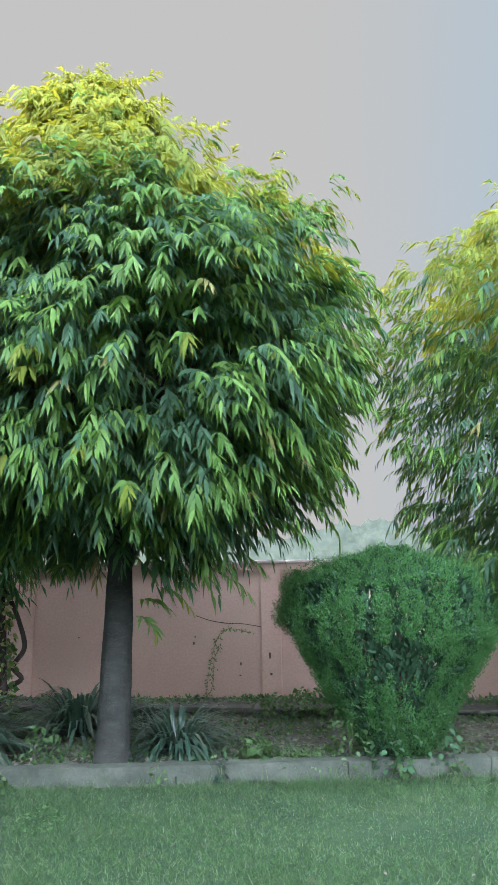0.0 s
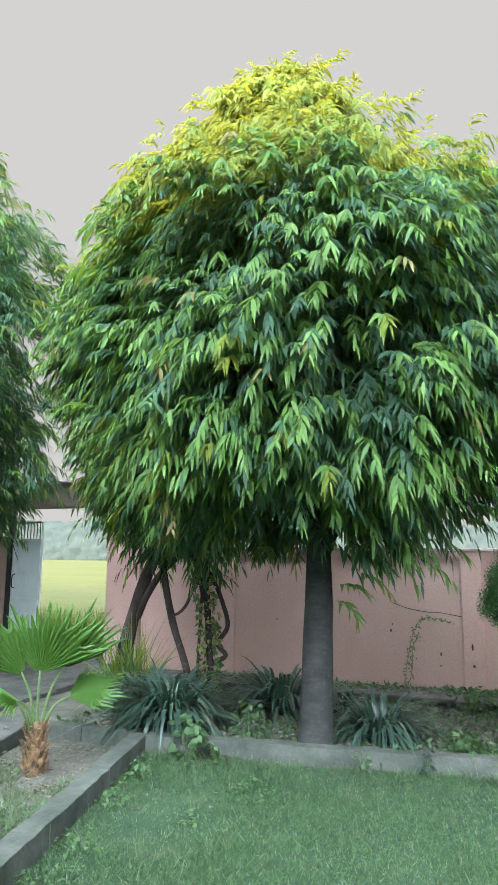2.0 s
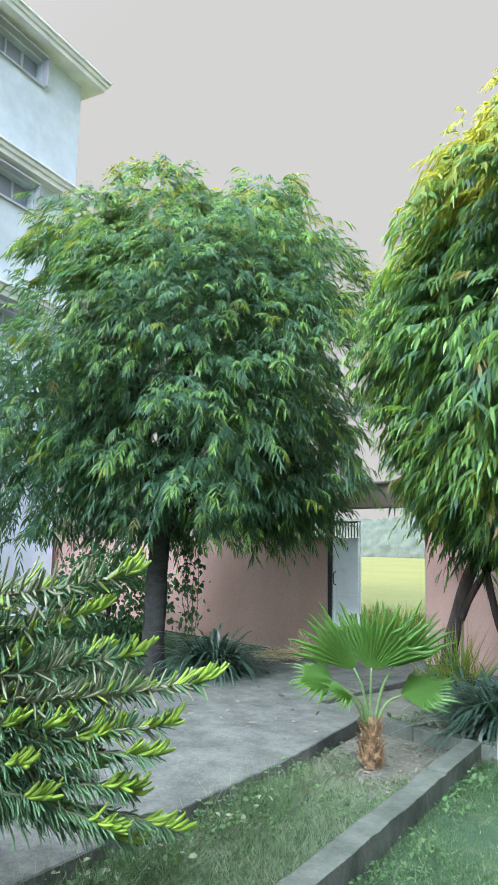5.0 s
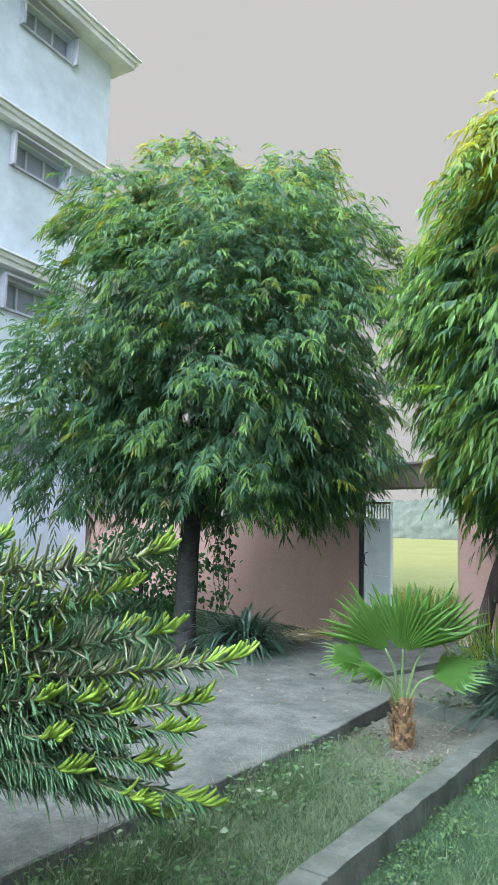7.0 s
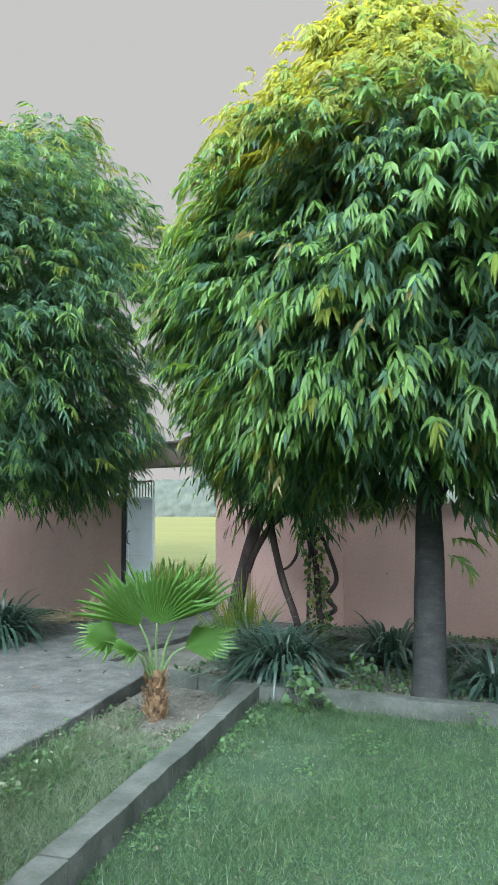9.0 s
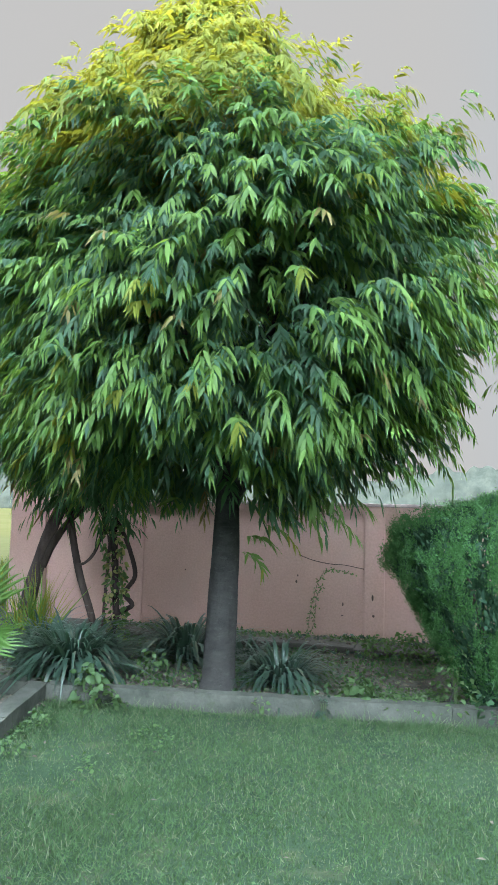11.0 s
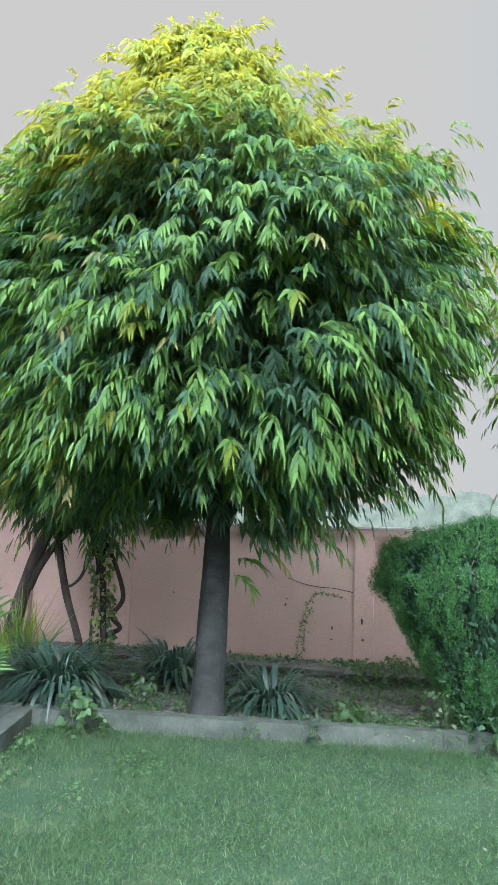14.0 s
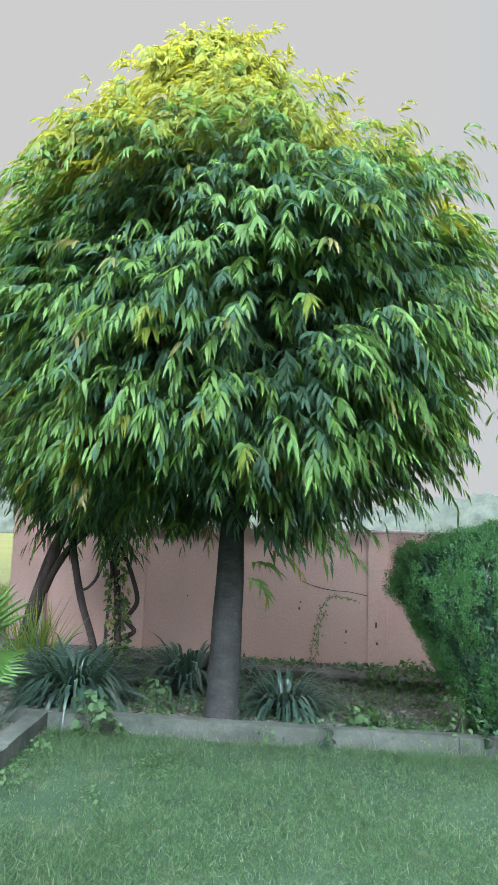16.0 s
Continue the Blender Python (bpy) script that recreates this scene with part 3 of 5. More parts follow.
def crown_points(n, centre, profile, lumps, inner=0.55, clump=1.6, billow=0.15, deep=0.88):
    """Places and outward directions through the outer part of a lumpy crown; profile: rows of height, radius and shift in x."""
    zs, rs = np.array([q[0] for q in profile]), np.array([q[1] for q in profile])
    fine = np.linspace(zs[0], zs[-1], 200)
    rad = np.interp(fine, zs, rs)
    weight = rad + 0.25 * rad.max() * (np.abs(np.gradient(rad, fine)) > 1.2)
    z = rng.choice(fine, n, p=weight / weight.sum()) + rng.uniform(-0.02, 0.02, n)
    an = rng.uniform(0, 2 * math.pi, n)
    r = inner + (1 - inner) * rng.random(n) ** 0.6
    r = np.where((rng.random(n) < 0.22) & (inner < 0.8), rng.uniform(0.25, 0.72, n), r)
    mid_z = 0.5 * (zs[0] + zs[-1])
    out = np.stack([np.cos(an), np.sin(an), (z - mid_z) / (0.5 * (zs[-1] - zs[0]))], 1)
    lump = np.array([noise.noise(Vector(v) * 2.6 + Vector((lumps, 0, 0))) + 0.7 * noise.noise(Vector(v) * 6.0 + Vector((0, lumps, 0))) for v in out])
    shift = np.interp(z, zs, [q[2] if len(q) > 2 else 0.0 for q in profile])
    stray = np.where(rng.random(n) < 0.2, np.minimum(rng.exponential(0.05, n), 0.10), 0.0) * (r > 0.85)
    radius = np.interp(z, zs, rs) * r * (1 + billow * lump) + stray
    z = z + 1.2 * stray * (z > mid_z)
    z = z + np.where(z < mid_z, 0.36, 0.12) * lump
    p = np.stack([centre[0] + shift + radius * np.cos(an), centre[1] + radius * np.sin(an) * deep, z], 1)
    hollow = np.array([noise.noise(Vector(q) * clump + Vector((lumps, 3, 0))) + 0.6 * noise.noise(Vector(q) * 3.6) for q in p])
    keep = (hollow > -0.05) | (r < 0.76)
    return p[keep], unit(out * np.array([1, 1, 0.9]))[keep], r[keep]


def crown_mesh(name, parent, p, d, r, leaf, count, young, label, lax=(0.0, 0.45), shoots=0, fine=True):
    """Leaf sprays all through a crown; young: share of fresh green, more at the shoots' ends and, as painted sunlight,
    towards the top.
    """
    low, high = p[:, 2].min(), p[:, 2].max()

    def build(part_name, p, d, r, count, leaf, profile, up, text):
        ways = unit(d * np.array([1, 1, 0.35]) + np.array([0, 0, up]) + 0.25 * rng.standard_normal(d.shape))
        size = leaf * rng.uniform(0.75, 1.2, len(p))
        b, w, s, ln, k = spray_leaves(p, ways, count, size, lax)
        v, f, per = blades(b, w, s, ln, ln * rng.uniform(*((0.20, 0.27) if fine else (0.18, 0.24)), len(ln)), rng.uniform(0.25, 0.75, len(ln)), profile, 0.0, 0.05, 0.09 if fine else 0.0)
        zz = np.repeat((p[:, 2] - low) / (high - low), count)
        rr = np.repeat(r, count)
        own = np.repeat(rng.random(len(p)), count)
        pick = 0.75 * own + 0.25 * rng.random(len(own))
        # yellow share climbs steeply with height to colour the top as sunlit
        chance = np.minimum(0.90, young * (0.10 + 0.3 * zz + 60.0 * np.maximum(0, zz - 0.53)) * (0.55 + 0.75 * k)) * ((rr > 0.76) | (zz > 0.62))
        mid = (0.38 if young > 0.05 else 0.20) + 0.30 * (k > 0.6) * (rr > 0.8) + 0.6 * (zz > 0.62) * young / 0.1
        m = np.where(pick < chance, 2, np.where(pick < chance + mid, 1, 0))
        m = np.where((np.repeat(rng.random(len(p)), count) < 0.012) & (k > 0.6), 3, m)
        arrays(part_name, v, f, [M_LEAF_OLD, M_LEAF_MID, M_LEAF_NEW_LIT, M_LEAF_COPPER], parent, text, np.repeat(m, per))

    outer = r > 0.70
    build(name, p[outer], d[outer], r[outer], count, leaf, LEAF if fine else SLIM_LEAF, 0.2, label)
    build("inner_foliage", p[~outer], d[~outer], r[~outer], max(6, count - 3), leaf * 1.2, (0.5, 1.0, 0.05), 0.2, "")
    if shoots:
        ids = np.flatnonzero((r > 0.86) & (p[:, 2] > low + 0.5 * (high - low)))
        ids = rng.choice(ids, min(shoots, len(ids)), replace=False)
        build("top_growth", p[ids] + np.array([0, 0, 0.05]), d[ids], r[ids], count - 2, leaf * 0.75, LEAF if fine else SLIM_LEAF, 1.6, "fresh upright shoots")


def limbs(tree, base, top, centre, radii, n, r0, material, seed):
    g = np.random.default_rng(seed)
    for i in range(n):
        an = 2 * math.pi * (i + g.random() * 0.6) / n
        reach = 0.45 + 0.3 * g.random()
        up = -0.2 + 0.9 * g.random()
        end = Vector((centre[0] + math.cos(an) * radii[0] * reach, centre[1] + math.sin(an) * radii[1] * reach, centre[2] + radii[2] * up * 0.8))
        start = Vector(top) + Vector((0, 0, -0.25 * g.random()))
        midp = start.lerp(end, 0.45) + Vector((0, 0, 0.25))
        line = smooth_line([start, midp, end], 5)
        bm = bmesh.new()
        tube(bm, line, [r0 * (1 - 0.75 * k / (len(line) - 1)) for k in range(len(line))], 7, 0.2)
        part("limb", bm, material, tree, smooth=True)


def spray_object(parent, place, way, mesh):
    ob = new("leaf_spray", mesh)
    ob.parent = parent
    ob.matrix_parent_inverse = Matrix.Translation(-parent_place(parent))
    q = Vector((1, 0, 0)).rotation_difference(Vector((way[0], way[1], 0)).normalized())
    ob.matrix_basis = Matrix.Translation(place) @ q.to_matrix().to_4x4()
    return ob


def spray_meshes(leaf, materials):
    out = []
    for i, (low, tip) in enumerate(materials):
        b, w, s, ln, k = spray_leaves(np.zeros((1, 3)), np.array([[0.95, 0, 0.3]]), 13, np.array([leaf]), (0.05, 0.4))
        v, f, per = blades(b, w, s, ln, ln * rng.uniform(0.21, 0.27, len(ln)), rng.uniform(0.3, 0.75, len(ln)), FULL_LEAF, 0.14, 0.05, 0.0, 0.09)
        me = bpy.data.meshes.new("leaf_spray")
        me.from_pydata(v.tolist(), [], f.tolist())
        me.materials.append(low)
        me.materials.append(tip)
        me.polygons.foreach_set("material_index", np.repeat((k > rng.uniform(0.3, 0.9)).astype(np.int32), per))
        me.polygons.foreach_set("use_smooth", [True] * len(me.polygons))
        out.append(me)
    return out


def tree(label, base, trunk_top, r_base, r_top, lobes, leaf, young, seed, sprays=0, bark=None, group="garden trees", lax=(0.0, 0.45), shoots=0, clump=1.6, billow=0.15, fine=True, deep=0.88):
    """lobes: rows of centre, profile and number of shoots; the first one is the main crown."""
    bark = bark or M_BARK
    t = thing("tree", label, "tree", base, group=group)
    b, top = Vector(base), Vector(trunk_top)
    centre, profile, _ = lobes[0]
    peak = profile[-1][0]
    widest = max(q[1] for q in profile)
    pts = [b + Vector((0, 0, -0.1)), b + Vector((0, 0, 0.05)), b.lerp(top, 0.35), b.lerp(top, 0.7), top, top + Vector((0, 0, 0.9)), Vector((centre[0], centre[1], top.z + (peak - top.z) * 0.75))]
    line = smooth_line(pts, 5)
    bm = bmesh.new()
    zs = [p.z for p in line]
    tube(bm, line, [max(0.02, (r_base * 1.12 if z < b.z + 0.1 else r_base + (r_top - r_base) * min(1, (z - b.z) / (top.z - b.z))) if z < top.z else r_top * (1 - 0.75 * (z - top.z) / (zs[-1] - top.z))) for z in zs], 18, 0.12)
    part("trunk", bm, bark, t, smooth=True)
    mid = (centre[0], centre[1], 0.45 * top.z + 0.55 * (0.5 * (top.z + peak)))
    limbs(t, base, trunk_top, mid, (widest, widest * deep, (peak - mid[2]) * 0.9), 12, r_top * 0.42, bark, seed)
    got = [crown_points(n, c, q, seed * 3.7, 0.55, clump, billow, deep) for c, q, n in lobes]
    p, d, r = (np.concatenate([g[i] for g in got]) for i in range(3))
    crown_mesh("crown", t, p, d, r, leaf, 13, young, "drooping glossy lance-shaped leaves", lax, shoots, fine)
    if sprays:
        pairs = [(M_LEAF_OLD, M_LEAF_MID)] * 5 + [(M_LEAF_MID, M_LEAF_MID)] * 3
        pairs += [(M_LEAF_OLD, M_LEAF_OLD)] * 2 if young < 0.01 else [(M_LEAF_MID, M_LEAF_NEW_LIT)] * 3 + [(M_LEAF_OLD, M_LEAF_COPPER)]
        meshes = spray_meshes(leaf * 1.1, pairs)
        for c, q, n in lobes:
            k = int(sprays * n / sum(o[2] for o in lobes))
            p, d, r = crown_points(k * 3, c, q, seed * 3.7, 0.98, clump, billow, deep)
            for i in [i for i in range(len(p)) if d[i][1] < 0.1][:k]:
                place = (c[0] + 0.95 * (p[i][0] - c[0]), c[1] + 0.95 * (p[i][1] - c[1]), p[i][2] - 0.10)
                spray_object(t, place, d[i], meshes[int(rng.integers(len(meshes)))])
    return t


broad = tree("broad tree with drooping glossy green leaves beside the kerb", (-1.42, 5.90, 0.06), (-1.37, 5.88, 1.75), 0.138, 0.090,
     [((-1.35, 5.70), [(1.86, 0.95, -0.25), (2.03, 1.38, -0.12), (2.4, 1.66), (3.0, 1.78), (3.4, 1.82), (3.8, 1.78), (4.05, 1.66, -0.02), (4.2, 1.48, -0.08), (4.43, 1.20, -0.15), (4.70, 0.98, -0.21), (4.95, 0.74, -0.26), (5.22, 0.44, -0.31), (5.48, 0.10, -0.34)], 13200),
      ((-2.65, 6.0), [(1.95, 0.50), (2.3, 0.72), (2.8, 1.0), (3.3, 1.2), (3.8, 1.05), (4.15, 0.8), (4.4, 0.35)], 3600)],
     0.092, 0.10, 1, sprays=280, shoots=900)
# loose bunches of fresh leaves hanging along the lower edge of its crown
for i, me in enumerate(spray_meshes(0.112, [(M_LEAF_MID, M_LEAF_MID), (M_LEAF_MID, M_LEAF_NEW_LIT), (M_LEAF_OLD, M_LEAF_MID)] * 6)):
    an = radians(-160 + 140 * (i + 0.8 * rng.random()) / 18)
    reach = rng.uniform(1.05, 1.5)
    spray_object(broad, (-1.40 + reach * math.cos(an), 5.70 + 0.88 * reach * math.sin(an), rng.uniform(1.90, 2.45)), (math.cos(an), math.sin(an), 0), me)
tree("dense dark green tree beside the concrete path", (-7.05, 5.64, 0.05), (-6.98, 5.64, 1.7), 0.15, 0.125,
     [((-6.68, 5.9), [(1.80, 1.5), (2.0, 1.96), (2.6, 2.08), (4.0, 2.15), (4.8, 2.08), (5.15, 1.80), (5.35, 1.25), (5.42, 0.6)], 10600),
      ((-7.0, 5.5), [(4.9, 0.85), (5.75, 0.78), (6.22, 0.52), (6.40, 0.30)], 1150), ((-6.15, 6.55), [(4.9, 0.85), (5.75, 0.78), (6.18, 0.50), (6.34, 0.30)], 1150),
      ((-5.86, 6.91), [(1.84, 0.55), (2.15, 0.80), (2.8, 0.85), (3.3, 0.5)], 850),
      ((-7.75, 4.35), [(1.75, 0.5), (2.0, 0.85), (2.8, 1.0), (3.6, 0.9), (4.0, 0.5)], 1200),
      ((-7.7, 4.8), [(5.2, 0.8), (5.65, 0.72), (5.85, 0.5), (5.98, 0.2)], 600)],
     0.095, 0.012, 2, sprays=260, lax=(-0.15, 0.35), shoots=320, clump=1.2, billow=0.27, fine=False)
tree("sunlit tree with drooping leaves behind the clipped bush", (2.95, 6.75, 0.02), (2.95, 6.7, 1.8), 0.13, 0.10,
     [((2.9, 6.6), [(1.5, 1.3), (1.7, 1.6), (1.95, 1.9), (2.6, 1.98), (3.4, 2.0), (4.0, 1.80), (4.3, 1.45), (4.55, 1.0), (4.8, 0.6), (4.95, 0.2)], 5800)],
     0.098, 0.10, 3, sprays=120, shoots=220, fine=False)


def child(name, mesh, parent, m):
    ob = new(name, mesh)
    ob.parent = parent
    ob.matrix_parent_inverse = Matrix.Translation(-parent_place(parent))
    ob.matrix_basis = m
    return ob


def mesh_of(name, v, f, material, smooth=False):
    me = bpy.data.meshes.new(name)
    me.from_pydata(np.asarray(v).tolist(), [], np.asarray(f).tolist())
    me.materials.append(material)
    if smooth:
        me.polygons.foreach_set("use_smooth", [True] * len(me.polygons))
    return me


# ---- small leaning tree beside the gate, with creeper ----
lean = thing("tree", "small leaning tree with several dark stems before the wall", "tree", (-3.875, 7.4, 0.02), group="garden trees")


def stem(points, r0, r1, name="stem", material=M_BARK_DARK, parent=lean, label=""):
    line = smooth_line(points, 6)
    bm = bmesh.new()
    tube(bm, line, [r0 + (r1 - r0) * k / (len(line) - 1) for k in range(len(line))], 9, 0.25)
    return part(name, bm, material, parent, label, True)


stem([(-4.215, 7.46, -0.03), (-4.135, 7.5, 0.28), (-3.975, 7.5, 0.90), (-3.775, 7.5, 1.42), (-3.575, 7.4, 1.95)], 0.085, 0.06, "trunk")
stem([(-3.945, 7.5, 0.80), (-3.825, 7.48, 1.03), (-3.645, 7.48, 1.29), (-3.425, 7.5, 1.52), (-3.175, 7.4, 1.9)], 0.042, 0.03)
stem([(-3.245, 7.5, -0.03), (-3.325, 7.5, 0.29), (-3.495, 7.48, 0.79), (-3.645, 7.5, 1.385), (-3.725, 7.5, 1.9)], 0.034, 0.045)
stem([(-3.195, 7.52, -0.02), (-3.195, 7.52, 0.33), (-3.170, 7.52, 0.87), (-3.135, 7.5, 1.3)], 0.018, 0.014)
stem([(-3.495, 7.46, 0.84), (-3.415, 7.46, 0.86), (-3.315, 7.46, 0.96), (-3.245, 7.46, 1.12), (-3.195, 7.46, 1.26)], 0.014, 0.020)
stem([(-3.395, 7.5, 1.62), (-3.255, 7.5, 1.45), (-3.175, 7.5, 1.22), (-3.135, 7.5, 1.0)], 0.03, 0.02)
stem([(-3.255, 7.55, 1.55), (-3.075, 7.56, 1.28), (-2.945, 7.58, 1.0), (-2.875, 7.58, 0.74), (-2.99, 7.58, 0.55), (-2.895, 7.58, 0.43), (-3.055, 7.57, 0.33), (-3.225, 7.57, 0.10), (-3.275, 7.57, -0.03)], 0.022, 0.030, "vine_stem")
p, d, r = crown_points(1000, (-3.275, 7.1), [(1.62, 0.4), (1.8, 0.6), (2.1, 0.72), (2.5, 0.65), (2.9, 0.4)], 11.0, 0.35)
crown_mesh("crown", lean, p, d, r, 0.10, 11, 0.02, "dark drooping leaves")

# creeper-clad post
post = thing("creeper_post", "old post overgrown with small creeper leaves", "creeper", (-3.035, 7.48, 0.0))
bm = bmesh.new()
tube(bm, [(-3.015, 7.5, -0.05), (-3.045, 7.5, 0.4), (-3.075, 7.5, 0.9), (-3.115, 7.5, 1.35)], [0.04, 0.036, 0.034, 0.03], 9, 0.3)
part("post", bm, M_BARK_DARK, post, smooth=True)


def ovate(n, centre_fn, size, out=0.6):
    c, d = centre_fn(n)
    w = unit(d * out + np.array([0, 0, -0.5]) + 0.6 * rng.standard_normal((n, 3)))
    s = np.cross(w, rng.standard_normal((n, 3)))
    ln = size * rng.uniform(0.7, 1.3, n)
    return blades(c, w, s, ln, ln * 0.75, rng.uniform(0, 0.4, n), (0.12, 0.85, 1.0, 0.6, 0.03), 0.12)


def round_post(n):
    a, z = rng.uniform(0, 6.283, n), rng.uniform(0.05, 1.4, n)
    r = 0.05 + 0.06 * rng.random(n)
    return np.stack([-3.015 - 0.07 * z + r * np.cos(a), 7.5 + r * np.sin(a), z], 1), np.stack([np.cos(a), np.sin(a), 0 * a], 1)


v, f, per = ovate(420, round_post, 0.055)
arrays("creeper_leaves", v, f, [M_WEED, M_CREEPER], post, "small green and yellow creeper leaves", np.repeat((rng.random(420) < 0.34).astype(int), per))

# ---- clipped conifer bush, wider above than below ----
bush = thing("bush", "dense dark green clipped conifer bush behind the kerb", "bush", (0.72, 6.2, 0.06))
BUSH = [(0.05, 0.20), (0.25, 0.34), (0.5, 0.50), (0.8, 0.68), (1.02, 0.82), (1.18, 0.86), (1.33, 0.84), (1.46, 0.74), (1.54, 0.55), (1.58, 0.2)]


def bush_points(n, inner):
    zs, rs = np.array([q[0] for q in BUSH]), np.array([q[1] for q in BUSH])
    z = rng.choice(np.linspace(0.05, 1.62, 300), n, p=(lambda w: w / w.sum())(np.interp(np.linspace(0.05, 1.62, 300), zs, rs) ** 1.2 + 0.5 * (np.linspace(0.05, 1.62, 300) > 1.48)))
    a = rng.uniform(0, 6.2832, n)
    lump = np.array([noise.noise(Vector((math.cos(b) * 2.2, math.sin(b) * 2.2, q * 2.4))) + 0.6 * noise.noise(Vector((math.cos(b) * 6, math.sin(b) * 6, q * 6))) for b, q in zip(a, z)])
    r = np.interp(z, zs, rs) * (inner + (1 - inner) * rng.random(n) ** 0.5) * (1 + 0.16 * lump)
    # upright plumes with hollows between them
    plume = np.array([noise.noise(Vector((math.cos(b) * 7.5, math.sin(b) * 7.5, q * 2.6 + 9))) + 0.55 * noise.noise(Vector((math.cos(b) * 15, math.sin(b) * 15, q * 7.0))) for b, q in zip(a, z)])
    if inner > 0.8:
        keep = plume > -0.10 - 0.5 * (z > 1.4)
        n, z, a, lump, r, plume = int(keep.sum()), z[keep], a[keep], lump[keep], r[keep], plume[keep]
        r = r * (1 + 0.10 * np.clip(plume, -0.2, 0.6))
    top = z > 1.46
    r = np.where(top, r * np.sqrt(rng.random(n)), r)
    return np.stack([0.72 + r * np.cos(a), 6.2 + 0.9 * r * np.sin(a), z + 0.05 * lump], 1), np.stack([np.cos(a), np.sin(a), 0.2 + 0 * a], 1)


c, d = bush_points(13500, 0.88)
k = 14
lean_way = unit(d * 0.42 + np.array([0, 0, 0.9]) + 0.28 * rng.standard_normal(c.shape))
c5, d5 = np.repeat(c, k, 0), np.repeat(d, k, 0)
w = unit(np.repeat(lean_way, k, 0) + 0.55 * rng.standard_normal(c5.shape))
c5 = c5 + np.repeat(lean_way, k, 0) * rng.uniform(-0.03, 0.04, len(c5))[:, None] + 0.014 * rng.standard_normal(c5.shape)
s = np.cross(w, d5 + 0.6 * rng.standard_normal(c5.shape))
ln = rng.uniform(0.011, 0.024, len(c5))
v, f, per = blades(c5, w, s, ln, ln * 0.34, rng.uniform(-0.1, 0.2, len(c5)), (1.0, 0.35), 0.0, 0.2)
arrays("sprays", v, f, [M_THUJA], bush, "feathery upright scale-leaf sprays")
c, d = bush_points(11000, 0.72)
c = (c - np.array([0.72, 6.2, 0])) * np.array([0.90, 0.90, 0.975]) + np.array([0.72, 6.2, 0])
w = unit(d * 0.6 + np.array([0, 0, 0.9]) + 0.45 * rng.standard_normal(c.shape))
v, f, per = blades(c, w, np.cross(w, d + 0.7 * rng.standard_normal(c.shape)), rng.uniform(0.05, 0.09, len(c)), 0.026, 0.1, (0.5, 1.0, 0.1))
arrays("inner_foliage", v, f, [M_THUJA_SHADED], bush)
for i in range(5):
    a = 1.256 * i
    bm = bmesh.new()
    tube(bm, smooth_line([(0.72 + 0.05 * math.cos(a), 6.2 + 0.05 * math.sin(a), -0.05), (0.72 + 0.15 * math.cos(a), 6.2 + 0.15 * math.sin(a), 0.5), (0.72 + 0.4 * math.cos(a), 6.2 + 0.4 * math.sin(a), 1.2)], 5), [0.03 - 0.002 * q for q in range(11)], 7, 0.2)
    part("stem", bm, M_BARK_DARK, bush, smooth=True)

# ---- strap-leaved lily clumps ----
LILY_MESHES = []
for i in range(8):
    n = 1
    up = 1.0 + 1.0 * rng.random()
    v, f, per = blades(np.zeros((1, 3)), np.array([[1.0, 0, up + 0.35]]), np.array([[0, 1.0, 0.15 * rng.standard_normal()]]), 0.84, 0.025, 0.58 + 0.42 * rng.random(), (0.8, 1.0, 1.0, 0.98, 0.92, 0.8, 0.62, 0.4, 0.04), 0.16)
    LILY_MESHES.append(mesh_of("leaf", v, f, M_LILY_DRY if i == 7 else M_LILY, True))


def lily(label, x, y, z, n, size):
    e = thing("lily_clump", label, "plant", (x, y, z), group="strap-leaved clumps")
    for i in range(n):
        an = rng.uniform(0, 2 * math.pi)
        rr = 0.16 * size * math.sqrt(rng.random())
        tilt = rng.uniform(-36, 20)
        sc = size * rng.uniform(0.6, 1.05)
        me = LILY_MESHES[int(rng.integers(8))] if rng.random() < 0.55 else LILY_MESHES[int(rng.integers(7))]
        child("leaf", me, e, Matrix.Translation((x + rr * math.cos(an), y + rr * math.sin(an), z)) @ Matrix.Rotation(an, 4, "Z") @ Matrix.Rotation(radians(tilt), 4, "Y") @ Matrix.Diagonal((sc, sc, sc, 1)))
    k = int(0.9 * n)
    an, rr = rng.uniform(0, 2 * math.pi, k), 0.13 * size * np.sqrt(rng.random(k))
    base = np.stack([x + rr * np.cos(an), y + rr * np.sin(an), np.full(k, z)], 1)
    way = np.stack([np.cos(an), np.sin(an), rng.uniform(0.5, 2.6, k)], 1)
    across = np.stack([-np.sin(an), np.cos(an), 0.15 * rng.standard_normal(k)], 1)
    v, f, per = blades(base, way, across, size * rng.uniform(0.42, 0.85, k), 0.026 * size, rng.uniform(0.4, 0.9, k), (0.8, 1.0, 1.0, 0.9, 0.7, 0.45, 0.05), 0.16)
    arrays("leaf_thicket", v, f, [M_LILY], e, "close-set inner strap leaves", None, True)
    return e


lily("large dark green clump of arching strap leaves behind the kerb", -2.74, 6.06, 0.06, 360, 1.25)
lily("dark strap-leaved clump beside the large tree trunk", -2.05, 6.95, 0.04, 140, 1.3)
lily("arching strap-leaved clump beside the large tree trunk", -1.0, 6.30, 0.06, 170, 1.0)
lily("dark strap-leaved clump at the foot of the dense tree", -6.08, 5.80, 0.10, 210, 1.4)
lily("dark strap-leaved clump near the leaning tree", -3.3, 6.5, 0.06, 120, 1.1)
lily("small strap-leaved clump near the wall", -1.55, 7.3, 0.03, 50, 0.75)

